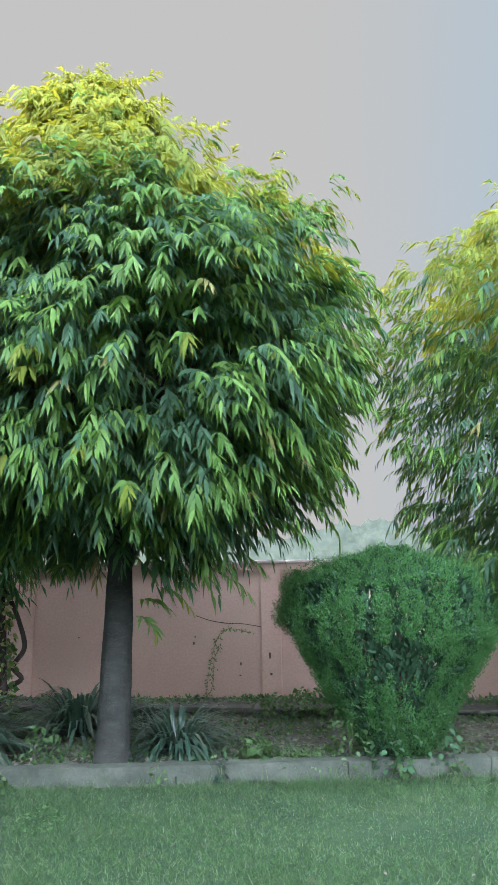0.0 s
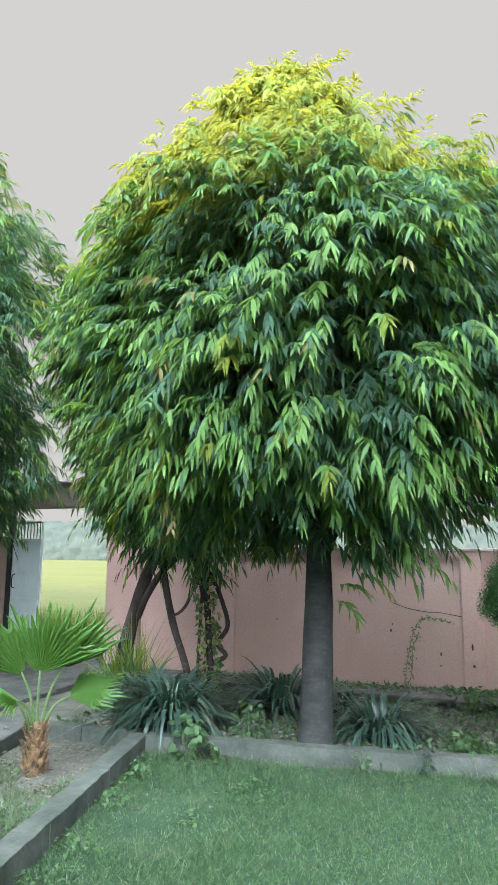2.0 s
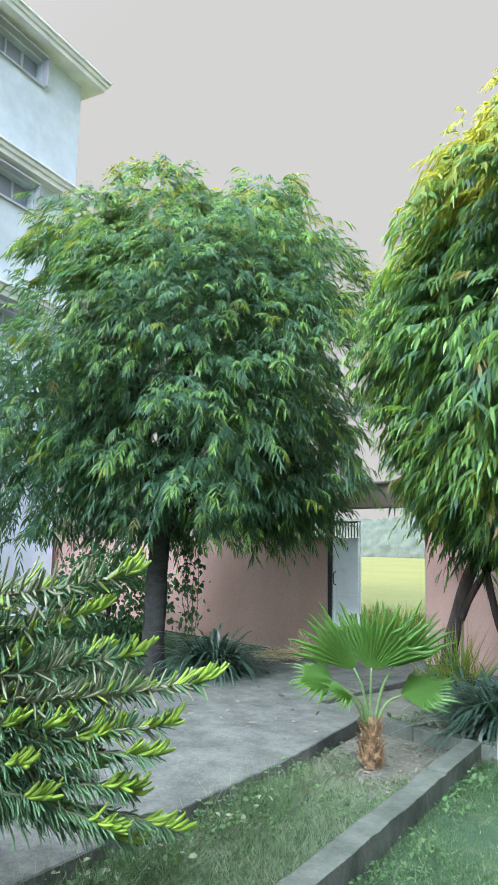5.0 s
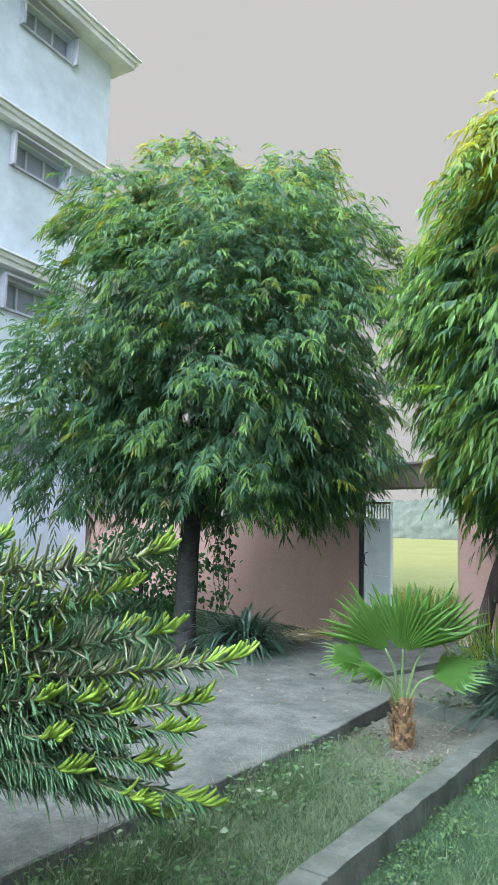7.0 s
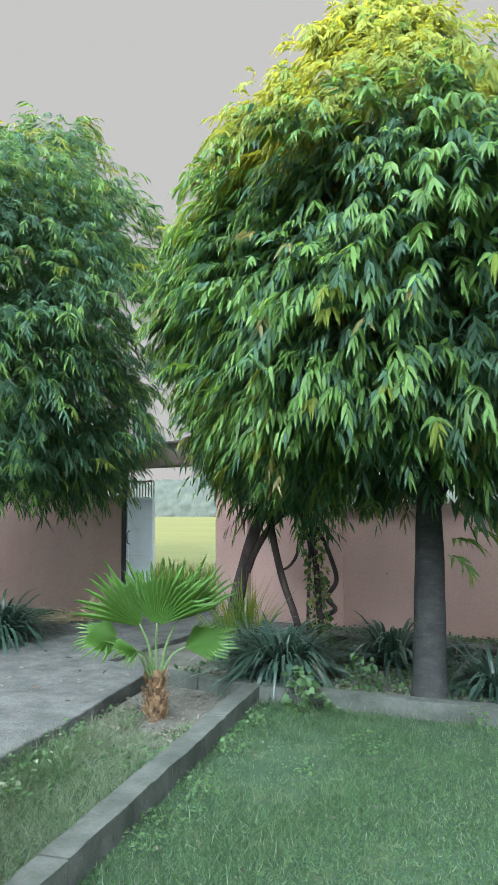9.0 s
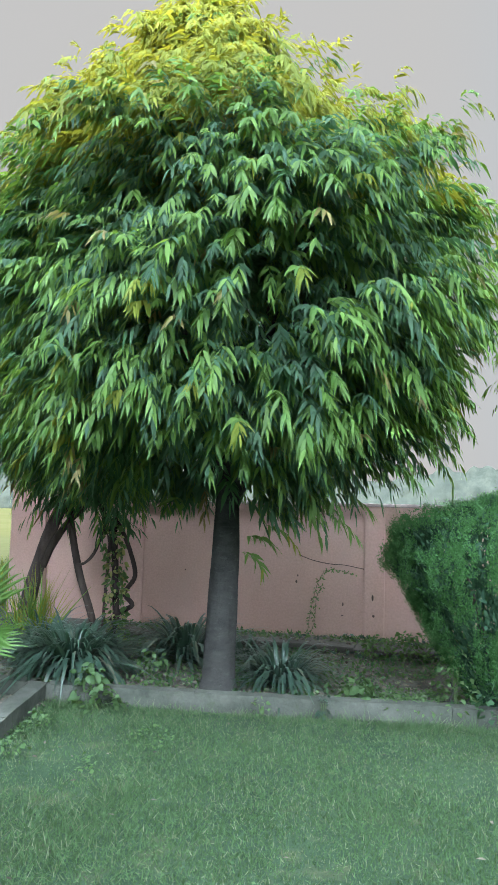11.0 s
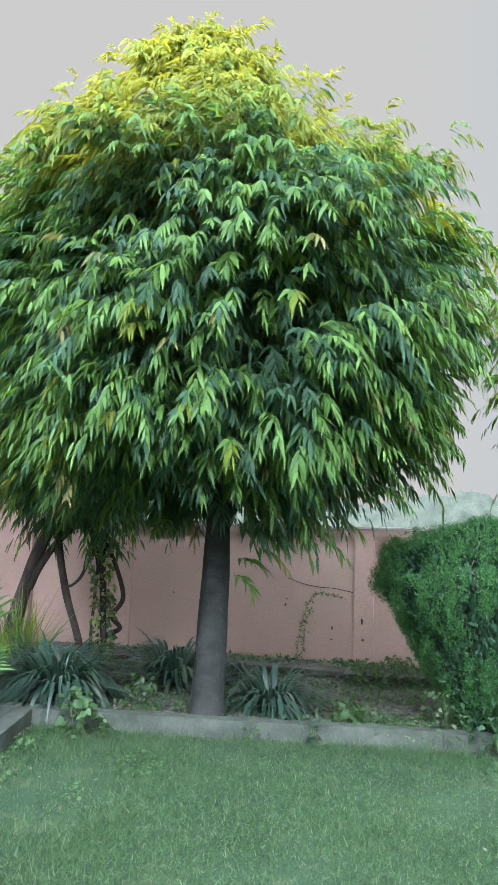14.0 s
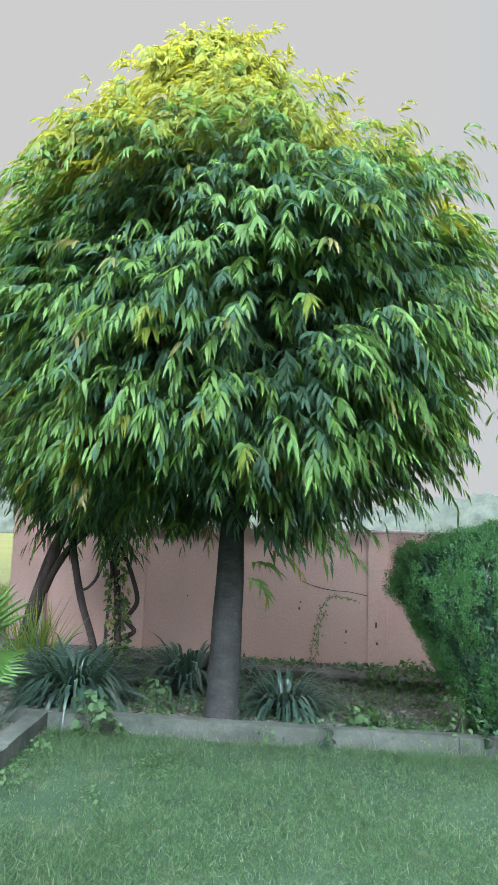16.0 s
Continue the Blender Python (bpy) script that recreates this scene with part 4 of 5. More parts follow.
# bright grass tuft below the leaning tree
tuft = thing("grass_tuft", "tall yellow-green grass tuft below the leaning tree", "grass", (-3.72, 7.0, 0.05))
n = 150
b = np.stack([-3.70 + 0.10 * rng.standard_normal(n), 6.95 + 0.1 * rng.standard_normal(n), np.full(n, 0.04)], 1)
w = unit(np.stack([0.32 * rng.standard_normal(n), 0.3 * rng.standard_normal(n), np.ones(n)], 1))
v, f, per = blades(b, w, np.cross(w, rng.standard_normal((n, 3))), rng.uniform(0.5, 1.0, n), 0.016, rng.uniform(0.05, 0.3, n), (0.8, 1, 0.9, 0.7, 0.4, 0.05), 0.1)
arrays("foliage", v, f, [M_LEAF_MID, M_LEAF_NEW_LIT], tuft, "", np.repeat(rng.integers(0, 2, n), per))

# ---- fan palm ----
palm = thing("fan_palm", "young green fan palm with a short fibrous trunk", "palm", (-3.07, 4.68, 0.0))


def fan_leaf(hub, up, out, radius, span, segments, droop):
    """A pleated fan blade: up is the middle rib, out the facing side."""
    up, out = Vector(up).normalized(), Vector(out)
    out = (out - up * out.dot(up)).normalized()
    across = up.cross(out)
    bm = bmesh.new()
    hub = Vector(hub)
    inner, tips = [], []
    m = segments * 2
    rings = (0.06, 0.29, 0.53)
    pleat = 0.060 if out.z > 0.7 else 0.036
    grid = []
    for i in range(m + 1):
        an = radians(-span / 2 + span * i / m)
        d = up * math.cos(an) + across * math.sin(an)
        col = []
        for q in rings:
            lift = pleat * (q / 0.53) * (1 if i % 2 else -1)
            cup = 0.10 * (an / 1.6) ** 2
            col.append(bm.verts.new(hub + d * radius * q + out * (radius * (lift + cup * q)) + Vector((0, 0, -droop * radius * (q ** 2) * 0.35))))
        grid.append(col)
    for a, b in zip(grid, grid[1:]):
        for k in range(2):
            bm.faces.new((a[k], b[k], b[k + 1], a[k + 1]))
    for i in range(segments):
        an = radians(-span / 2 + span * (2 * i + 1) / m) + 0.035 * rng.standard_normal()
        d = up * math.cos(an) + across * math.sin(an)
        length = radius * (0.84 + 0.22 * rng.random()) * (1 - 0.10 * abs(an) / 1.6)
        dr = droop * (0.5 + 1.3 * rng.random())
        l, c, r = grid[2 * i][2], grid[2 * i + 1][2], grid[2 * i + 2][2]
        prev = (l, c, r)
        for q, wd in ((0.72, 0.64), (0.90, 0.30)):
            base = hub + d * length * q + Vector((0, 0, -dr * radius * (q ** 2) * 0.35 - dr * radius * 0.6 * max(0, q - 0.6)))
            half = across * math.cos(an) - up * math.sin(an)
            hw = radius * radians(span) / segments * 0.5 * 0.7 * wd
            cur = tuple(bm.verts.new(base + half * k * hw + out * (0.018 * radius if k == 0 else 0)) for k in (-1, 0, 1))
            for k in range(2):
                bm.faces.new((prev[k], prev[k + 1], cur[k + 1], cur[k]))
            prev = cur
        tip = bm.verts.new(hub + d * length + Vector((0, 0, -dr * radius * 0.75)))
        bm.faces.new((prev[0], prev[1], tip))
        bm.faces.new((prev[1], prev[2], tip))
    return bm


CROWN_TOP = Vector((-3.07, 4.68, 0.31))
for hub, up, out, rad, span, seg, dr in (
        ((-3.06, 4.66, 0.66), (0.16, 0.16, 1), (0.50, -0.78, 0.36), 0.61, 116, 18, 0.12),
        ((-3.14, 4.60, 0.66), (-0.42, -0.40, 0.82), (0.50, -0.62, 0.55), 0.60, 80, 12, 0.16),
        ((-3.26, 4.48, 0.60), (-0.68, -0.70, 0.16), (0.22, -0.30, 0.92), 0.36, 150, 18, 0.14),
        ((-2.93, 4.83, 0.50), (0.66, 0.62, 0.22), (0.05, -0.32, 0.94), 0.46, 124, 17, 0.05),
        ((-2.98, 4.80, 0.68), (0.34, 0.40, 0.85), (0.60, -0.65, 0.25), 0.56, 80, 13, 0.08),
        ((-3.10, 4.50, 0.52), (-0.20, -0.80, 0.20), (0.25, -0.4, 0.88), 0.28, 110, 16, 0.18)):
    leaf = part("leaf", fan_leaf(hub, up, out, rad, span, seg, dr), M_PALM, palm)
    bm = bmesh.new()
    hubv = Vector(hub)
    tube(bm, smooth_line([CROWN_TOP + Vector((0, 0, -0.12)), CROWN_TOP.lerp(hubv, 0.5) + Vector((0, 0, 0.03)), hubv + Vector(up).normalized() * 0.03], 5), [0.012 - 0.0005 * q for q in range(11)], 7)
    part("petiole", bm, M_PETIOLE, leaf, "green leaf stalk", True)
bm = bmesh.new()
tube(bm, [(-3.07, 4.68, -0.06), (-3.07, 4.68, 0.06), (-3.07, 4.68, 0.2), (-3.07, 4.68, 0.28), (-3.07, 4.68, 0.35)], [0.068, 0.064, 0.058, 0.046, 0.028], 14, 0.2)
part("trunk", bm, M_BOOT, palm, smooth=True)
for i in range(58):
    an = i * 2.4
    z = -0.01 + 0.0052 * i
    r = 0.060 - 0.035 * (z / 0.42) ** 2
    bm = bmesh.new()
    vs = box(bm, (-0.019, -0.004, 0), (0.019, 0.005, 0.065 + 0.04 * rng.random()), 0.003)
    for q in bm.verts:
        if q.co.z > 0.05:
            q.co.x = q.co.x * 0.35 + 0.012 * rng.standard_normal() * 0.4
            q.co.y += 0.004 * rng.standard_normal()
    bmesh.ops.transform(bm, matrix=Matrix.Translation((-3.07 + r * math.sin(an), 4.68 - r * math.cos(an), z)) @ Matrix.Rotation(an + 0.25 * rng.standard_normal(), 4, "Z") @ Matrix.Rotation(radians(rng.uniform(8, 34)), 4, "X"), verts=bm.verts)
    part("leaf_base", bm, M_BOOT, palm)

# ---- star pine with tiers of drooping branches ----
PINE_X, PINE_Y = -2.52, 1.27
pine = thing("star_pine", "young star pine with comb-like branches and lime tips", "conifer", (PINE_X, PINE_Y, 0.0))
bm = bmesh.new()
tube(bm, [(PINE_X, PINE_Y, -0.05), (PINE_X, PINE_Y, 0.5), (PINE_X + 0.005, PINE_Y + 0.005, 1.0), (PINE_X + 0.01, PINE_Y, 1.5)], [0.032, 0.028, 0.02, 0.006], 10, 0.1)
part("trunk", bm, M_BARK, pine, smooth=True)


def ropes(base, way, length, radius, curl, rows=5, sides=4):
    """Blunt rounded branchlets that curl upwards."""
    way = unit(way)
    n = len(base)
    s = np.linspace(0, 1, rows)
    mid = base[:, None] + length[:, None, None] * (way[:, None] * s[None, :, None] + np.array([0, 0, 1.0]) * (curl[:, None] * s ** 2)[..., None])
    a = unit(np.cross(way, np.array([0.2, 0.3, 1.0])))
    b = np.cross(way, a)
    prof = np.interp(s, [0, 0.2, 0.85, 1], [0.7, 1.0, 1.0, 0.6])
    ring = np.stack([a * math.cos(2 * math.pi * k / sides) + b * math.sin(2 * math.pi * k / sides) for k in range(sides)], 1)
    v = mid[:, :, None] + ring[:, None] * (radius[:, None] * prof * rng.uniform(0.88, 1.12, (n, rows)))[..., None, None]
    idx = np.arange(n * rows * sides).reshape(n, rows, sides)
    nxt = np.roll(idx, -1, 2)
    f = np.stack([idx[:, :-1], nxt[:, :-1], nxt[:, 1:], idx[:, 1:]], -1).reshape(-1, 4)
    return v.reshape(-1, 3), f, (rows - 1) * sides


def pine_branch(start, end, sag, comb, faded):
    """comb: 1 for upright combs of thick branchlets, 0 for flat drooping fans of thin ones."""
    start, end = Vector(start), Vector(end)
    length = (end - start).length
    line = [start.lerp(end, k / 10) + Vector((0, 0, -4 * sag * (k / 10) * (1 - k / 10))) for k in range(11)]
    bm = bmesh.new()
    tube(bm, line, [0.009 - 0.0005 * k for k in range(11)], 6)
    branch = part("branch", bm, M_TWIG, pine, smooth=True)
    L = np.array([list(q) for q in line])
    G = unit(np.gradient(L, axis=0))

    def along(s):
        at = np.stack([np.interp(s * 10, np.arange(11), L[:, c]) for c in range(3)], 1)
        return at, unit(np.stack([np.interp(s * 10, np.arange(11), G[:, c]) for c in range(3)], 1))

    n = int(length * (88 if comb else 95))
    s = np.tile(np.linspace(0.10, 0.97, n), 2)
    sg = np.repeat([1.0, -1.0], n)
    pos, tang = along(s)
    up = np.array([0, 0, 1.0])
    across = unit(np.cross(tang, up))
    r = lambda lo, hi: rng.uniform(lo, hi, len(s))[:, None]
    if comb:
        w = across * sg[:, None] * r(0.2, 0.8) + tang * r(0.2, 0.6) + up * r(-0.45, 0.9)
        ln, rad = (0.125 - 0.075 * s ** 3) * rng.uniform(0.75, 1.15, len(s)), rng.uniform(0.0038, 0.0062, len(s))
        curl = rng.uniform(-0.3, 0.3, len(s))
    else:
        w = across * sg[:, None] * r(0.6, 1.0) + tang * r(0.5, 0.9) + up * r(-0.55, 0.15)
        ln, rad = (0.115 - 0.05 * s ** 2) * rng.uniform(0.7, 1.2, len(s)), rng.uniform(0.0028, 0.0042, len(s))
        curl = rng.uniform(-0.45, 0.15, len(s))
    m = np.where(rng.random(len(s)) < faded, 2, 0)
    m = np.where(rng.random(len(s)) < 0.10 * comb, 1, m)
    # long thin leaves that hang below the branch
    u = np.tile(np.linspace(0.25, 0.96, int(length * 36)), 2)
    at, tg = along(u)
    sd = np.where(np.arange(len(u)) % 2, 1.0, -1.0)[:, None]
    low = unit(np.cross(tg, up)) * sd * rng.uniform(0.3, 0.9, len(u))[:, None] + tg * rng.uniform(0.4, 0.9, len(u))[:, None] - up * rng.uniform(0.1, 0.7, len(u))[:, None]
    v, f, _ = ropes(at, low, rng.uniform(0.04, 0.085, len(u)), rng.uniform(0.0016, 0.0026, len(u)), rng.uniform(-0.6, 0.1, len(u)), 4, 3)
    arrays("hanging_needles", v, f, [M_PINE], branch, "long drooping dark green needles")
    k = 20
    tp, tt = along(rng.uniform(0.88, 1.0, k))
    tw = tt + np.cross(tt, up) * rng.uniform(-1.1, 1.1, k)[:, None] + up * rng.uniform(-0.1, 0.7, k)[:, None]
    pos, w = np.concatenate([pos, tp]), np.concatenate([w, tw])
    ln, rad = np.concatenate([ln, rng.uniform(0.05, 0.085, k)]), np.concatenate([rad, rng.uniform(0.0062, 0.0085, k)])
    curl, m = np.concatenate([curl, rng.uniform(0.0, 0.5, k)]), np.concatenate([m, np.full(k, 1)])
    v, f, per = ropes(pos, w, ln, rad, curl)
    arrays("branchlet_comb", v, f, [M_PINE, M_PINE_NEW, M_PINE_BROWN], branch, "comb-like branchlets with lime tips", np.repeat(m, per), True)


# boughs over the path and the strip
for tip, drop, sag, comb, faded in (
        ((-1.85, 1.85, 1.44), 0.10, 0.03, 1, 1.0), ((-1.95, 1.77, 1.31), 0.12, 0.02, 1, 0.7), ((-1.72, 2.07, 1.09), 0.10, 0.03, 1, 0.95),
        ((-1.82, 1.99, 0.94), 0.05, 0.02, 1, 0.6), ((-1.83, 1.94, 0.85), 0.0, 0.0, 0, 0.3), ((-2.02, 1.83, 0.79), 0.0, 0.0, 0, 0.2),
        ((-2.075, 1.60, 0.826), 0.0, 0.0, 0, 0.1), ((-1.84, 2.05, 0.59), -0.16, -0.03, 0, 0.1), ((-1.91, 1.85, 0.62), -0.14, -0.03, 0, 0.1),
        ((-2.02, 1.70, 0.944), 0.05, 0.01, 1, 0.3), ((-2.17, 1.60, 1.15), 0.06, 0.02, 1, 0.4), ((-2.23, 1.60, 1.005), 0.05, 0.02, 1, 0.3),
        ((-1.95, 1.95, 0.70), -0.10, -0.02, 0, 0.2), ((-2.00, 1.98, 1.02), 0.05, 0.02, 1, 0.6), ((-2.10, 1.75, 0.66), -0.1, -0.02, 0, 0.1),
        ((-1.90, 1.93, 1.17), 0.12, 0.02, 1, 0.7), ((-2.05, 1.70, 1.25), 0.10, 0.02, 1, 0.4), ((-1.90, 1.90, 0.74), -0.03, 0.0, 0, 0.2), ((-2.04, 1.66, 0.72), -0.05, 0.0, 0, 0.1),
        ((-2.10, 1.58, 0.95), 0.03, 0.01, 1, 0.2), ((-1.97, 1.80, 0.90), 0.03, 0.01, 0, 0.4), ((-2.00, 2.00, 0.52), -0.16, -0.03, 0, 0.1), ((-2.15, 1.90, 0.84), 0.0, 0.0, 0, 0.3)):
    pine_branch((PINE_X, PINE_Y, tip[2] - drop), (tip[0] - 0.05, tip[1] - 0.05, tip[2]), sag, comb, faded * (0.7 if comb else 0.2))
# the rest of its tiers
for tier, (z, length, count, rise) in enumerate(((0.80, 0.85, 6, 0.04), (1.02, 0.80, 6, 0.08), (1.24, 0.55, 5, 0.10), (1.38, 0.22, 4, 0.06))):
    for i in range(count):
        an = radians(80 + 245 * (i + 0.3 * (tier % 2)) / count) + 0.10 * rng.standard_normal()
        q = length * rng.uniform(0.85, 1.05)
        pine_branch((PINE_X, PINE_Y, z), (PINE_X + q * math.cos(an), PINE_Y + q * math.sin(an), z + rise), 0.02, int(z > 0.7), 0.4)

# ---- dark shrub and creeper behind the dense tree ----
shrub = thing("shrub", "dark leafy shrub beside the boundary wall", "shrub", (-10.2, 7.0, 0.0))


def round_shrub(n):
    p, d, r = crown_points(n, (-10.2, 7.0), [(0.05, 0.9), (0.5, 1.25), (0.9, 1.15), (1.3, 0.7), (1.45, 0.3)], 21.0, 0.5)
    return p, d


c, d = round_shrub(4200)
v, f, per = ovate(len(c), lambda n: (c, d), 0.075)
arrays("foliage", v, f, [M_LEAF_OLD], shrub, "close dark rounded leaves")
bm = bmesh.new()
tube(bm, [(-10.2, 7.0, -0.05), (-10.18, 7.0, 0.5), (-10.1, 6.95, 1.0)], [0.04, 0.035, 0.015], 8, 0.2)
part("stem", bm, M_BARK_DARK, shrub, smooth=True)
climber = thing("climber", "thin climber with small leaves beside the dense tree", "creeper", (-7.0, 6.1, 0.05))
for k in range(4):
    x = -7.05 + 0.06 * k
    bm = bmesh.new()
    tube(bm, smooth_line([(x, 6.1, -0.02), (x + 0.05, 6.12, 0.5), (x - 0.04 + 0.05 * k, 6.1, 1.0), (x + 0.10, 6.1, 1.5)], 5), [0.004] * 16, 5)
    part("stem", bm, M_TWIG, climber, smooth=True)


def round_climber(n):
    z = rng.uniform(0.45, 1.5, n)
    return np.stack([-6.93 + 0.10 * rng.standard_normal(n), 6.1 + 0.08 * rng.standard_normal(n), z], 1), scatter_dir(n)


v, f, per = ovate(190, round_climber, 0.07)
arrays("leaves", v, f, [M_LEAF_OLD, M_CREEPER], climber, "", np.repeat((rng.random(190) < 0.08).astype(int), per))

# straw heap by the gate
straw = thing("straw_heap", "heap of dry yellow straw and fronds by the path", "straw", (-6.5, 7.3, 0.1), kind="stuff")
n = 700
b = np.stack([-6.42 + 0.15 * rng.standard_normal(n), rng.uniform(6.75, 7.9, n), 0.125 + 0.06 * rng.random(n)], 1)
w = unit(np.stack([rng.standard_normal(n), rng.standard_normal(n), 0.12 * rng.standard_normal(n)], 1))
v, f, per = blades(b, w, np.cross(w, np.array([0, 0, 1.0]) + 0.4 * rng.standard_normal((n, 3))), rng.uniform(0.08, 0.25, n), 0.016, 0.05, (0.7, 1, 0.8, 0.2), 0.2)
arrays("stalk_mat", v, f, [M_STRAW_SUNLIT], straw)
n = 60
b = np.stack([-6.44 + 0.05 * rng.standard_normal(n), 7.70 + 0.05 * rng.standard_normal(n), rng.uniform(0.12, 0.34, n)], 1)
w = unit(rng.standard_normal((n, 3)) + np.array([0, 0, 0.4]))
v, f, per = blades(b, w, np.cross(w, rng.standard_normal((n, 3))), rng.uniform(0.06, 0.14, n), 0.022, 0.2, (0.5, 1, 0.7, 0.1), 0.2)
arrays("dry_frond", v, f, [M_STRAW_SUNLIT], straw)

# ---- building behind the dense tree ----
house = thing("building", "pale blue plastered building with cream projecting cornices", "building", (-14.5, 8.2, 0))
HU, HN = Vector((0.317, -0.948, 0)).normalized(), Vector((0.948, 0.317, 0)).normalized()
HM = Matrix(((HU.x, HN.x, 0, -14.5), (HU.y, HN.y, 0, 8.2), (0, 0, 1, 0), (0, 0, 0, 1)))   # along facade, outwards, up
HOUSE_L, HOUSE_H = 23.0, 12.9


def house_part(name, boxes, material, parent=house, label="", bevel=0.01):
    bm = bmesh.new()
    for lo, hi in boxes:
        box(bm, lo, hi, bevel)
    bmesh.ops.transform(bm, matrix=HM, verts=bm.verts)
    bmesh.ops.recalc_face_normals(bm, faces=bm.faces)
    return part(name, bm, material, parent, label)


floors = [0.0, 3.55, 6.65, 9.72, HOUSE_H]
windows = [(1.3, 2.8), (4.2, 5.7), (7.2, 8.7), (10.2, 11.7), (13.2, 14.7), (16.2, 17.7), (19.2, 20.7)]
for z0, z1 in zip(floors, floors[1:]):
    walls = []
    w0, w1 = z1 - 0.80, z1 - 0.22
    walls.append(((0, -3.0, z0), (HOUSE_L, 0.0, w0)))
    walls.append(((0, -3.0, w1), (HOUSE_L, 0.0, z1)))
    last = 0.0
    for a, b2 in windows + [(HOUSE_L, HOUSE_L)]:
        walls.append(((last, -3.0, w0), (a, 0.0, w1)))
        last = b2
    house_part("storey_wall", [q for q in walls if q[1][0] > q[0][0]], M_HOUSE, bevel=0.0)
for z in floors[1:]:
    top = z == HOUSE_H
    e = 0.42 if top else 0.22
    house_part("cornice", [((-e, -3.2, z), (HOUSE_L, e, z + 0.12)), ((-e - 0.06, -3.2, z + 0.122), (HOUSE_L, e + 0.06, z + 0.22)), ((-e - 0.12, -3.2, z + 0.222), (HOUSE_L, e + 0.12, z + 0.27))], M_CORNICE, label="cream stepped cornice")
    for a, b2 in windows:
        w0, w1 = z - 0.80, z - 0.22
        win = house_part("window", [((a, -0.02, w0 - 0.05), (b2, 0.06, w0)), ((a - 0.06, -0.02, w0 - 0.05), (a, 0.16, w1 + 0.05)), ((b2, -0.02, w0 - 0.05), (b2 + 0.06, 0.16, w1 + 0.05)), ((a - 0.06, -0.02, w1 + 0.052), (b2 + 0.06, 0.18, w1 + 0.10))], M_SHADE, label="grey framed strip window", bevel=0.004)
        for k in range(3):
            wd = (b2 - a) / 3
            house_part("pane", [((a + wd * k + 0.03, -0.20, w0), (a + wd * (k + 1) - 0.03, -0.18, w1))], M_GLASS, win, bevel=0.0)
        for q in (1, 2):
            house_part("mullion", [((a + (b2 - a) * q / 3 - 0.028, -0.22, w0), (a + (b2 - a) * q / 3 + 0.028, -0.14, w1))], M_SHADE, win, bevel=0.0)

# ---- far trees over the field ----
far = tagged(new("far_trees"), "line of trees across the field, haze in their colour", "trees", kind="stuff")
bm = bmesh.new()
grid = []
for i in range(320):
    x = -125 + 0.8 * i
    top = 9.6 + 3.0 * noise.noise(Vector((x * 0.055, 0, 0))) + 2.0 * noise.noise(Vector((x * 0.2, 4, 0))) + 1.0 * noise.noise(Vector((x * 0.6, 9, 0))) + 0.5 * noise.noise(Vector((x * 1.9, 3, 0)))
    grid.append([bm.verts.new((x, 140 + 5 * (k / 13) ** 2 + 0.6 * noise.noise(Vector((x * 0.25, k * 0.6, 2))) + 0.5 * noise.noise(Vector((x * 0.7, k * 1.3, 5))), -0.3 + top * k / 13)) for k in range(14)])
for u, w in zip(grid, grid[1:]):
    for k in range(13):
        bm.faces.new((u[k], w[k], w[k + 1], u[k + 1]))
part("canopy", bm, M_FAR, far, smooth=True)

# tall grass on the near side of the field
n = 9000
x, y = rng.uniform(-9.5, -3.5, n), 9.3 + 3.2 * rng.random(n) ** 1.3
b = np.stack([x, y, np.full(n, -0.15)], 1)
w = unit(np.stack([0.2 * rng.standard_normal(n), 0.2 * rng.standard_normal(n), np.ones(n)], 1))
v, f, per = blades(b, w, np.cross(w, rng.standard_normal((n, 3))), rng.uniform(0.35, 0.8, n), 0.012, rng.uniform(0, 0.3, n), (0.9, 1.0, 0.7, 0.1))
tagged(arrays("field_grass", v, f, [M_GRASS, M_LEAF_NEW_LIT], None, "", np.repeat((rng.random(n) < 0.6).astype(int), per)), "tall yellow-green grass at the edge of the field", "grass", kind="stuff")


# ---- lawn, weeds, litter, wall marks ----
def inside_lawn(x, y):
    """Front lawn and the strip beside the path; not on kerbs or bare soil."""
    side = -2.66 + (5.5 - y) * 0.2418
    lawn = (x > side + 0.012) & (y < kerb_y(x) - 0.01)
    strip = (x < side - 0.085) & (x > side - 1.03) & (y < 4.6 + 0.2 * np.sin(x * 9))
    far = (x < -6.6) & (y > 3.0) & (y < 8.3) & (x < -6.7)
    edge = strip & (x < side - 0.66 - 0.12 * np.sin(7 * y) ** 2)
    foot = lawn & (y > kerb_y(x) - 0.13 - 0.05 * np.sin(6 * x))
    return lawn, strip, far, edge, foot


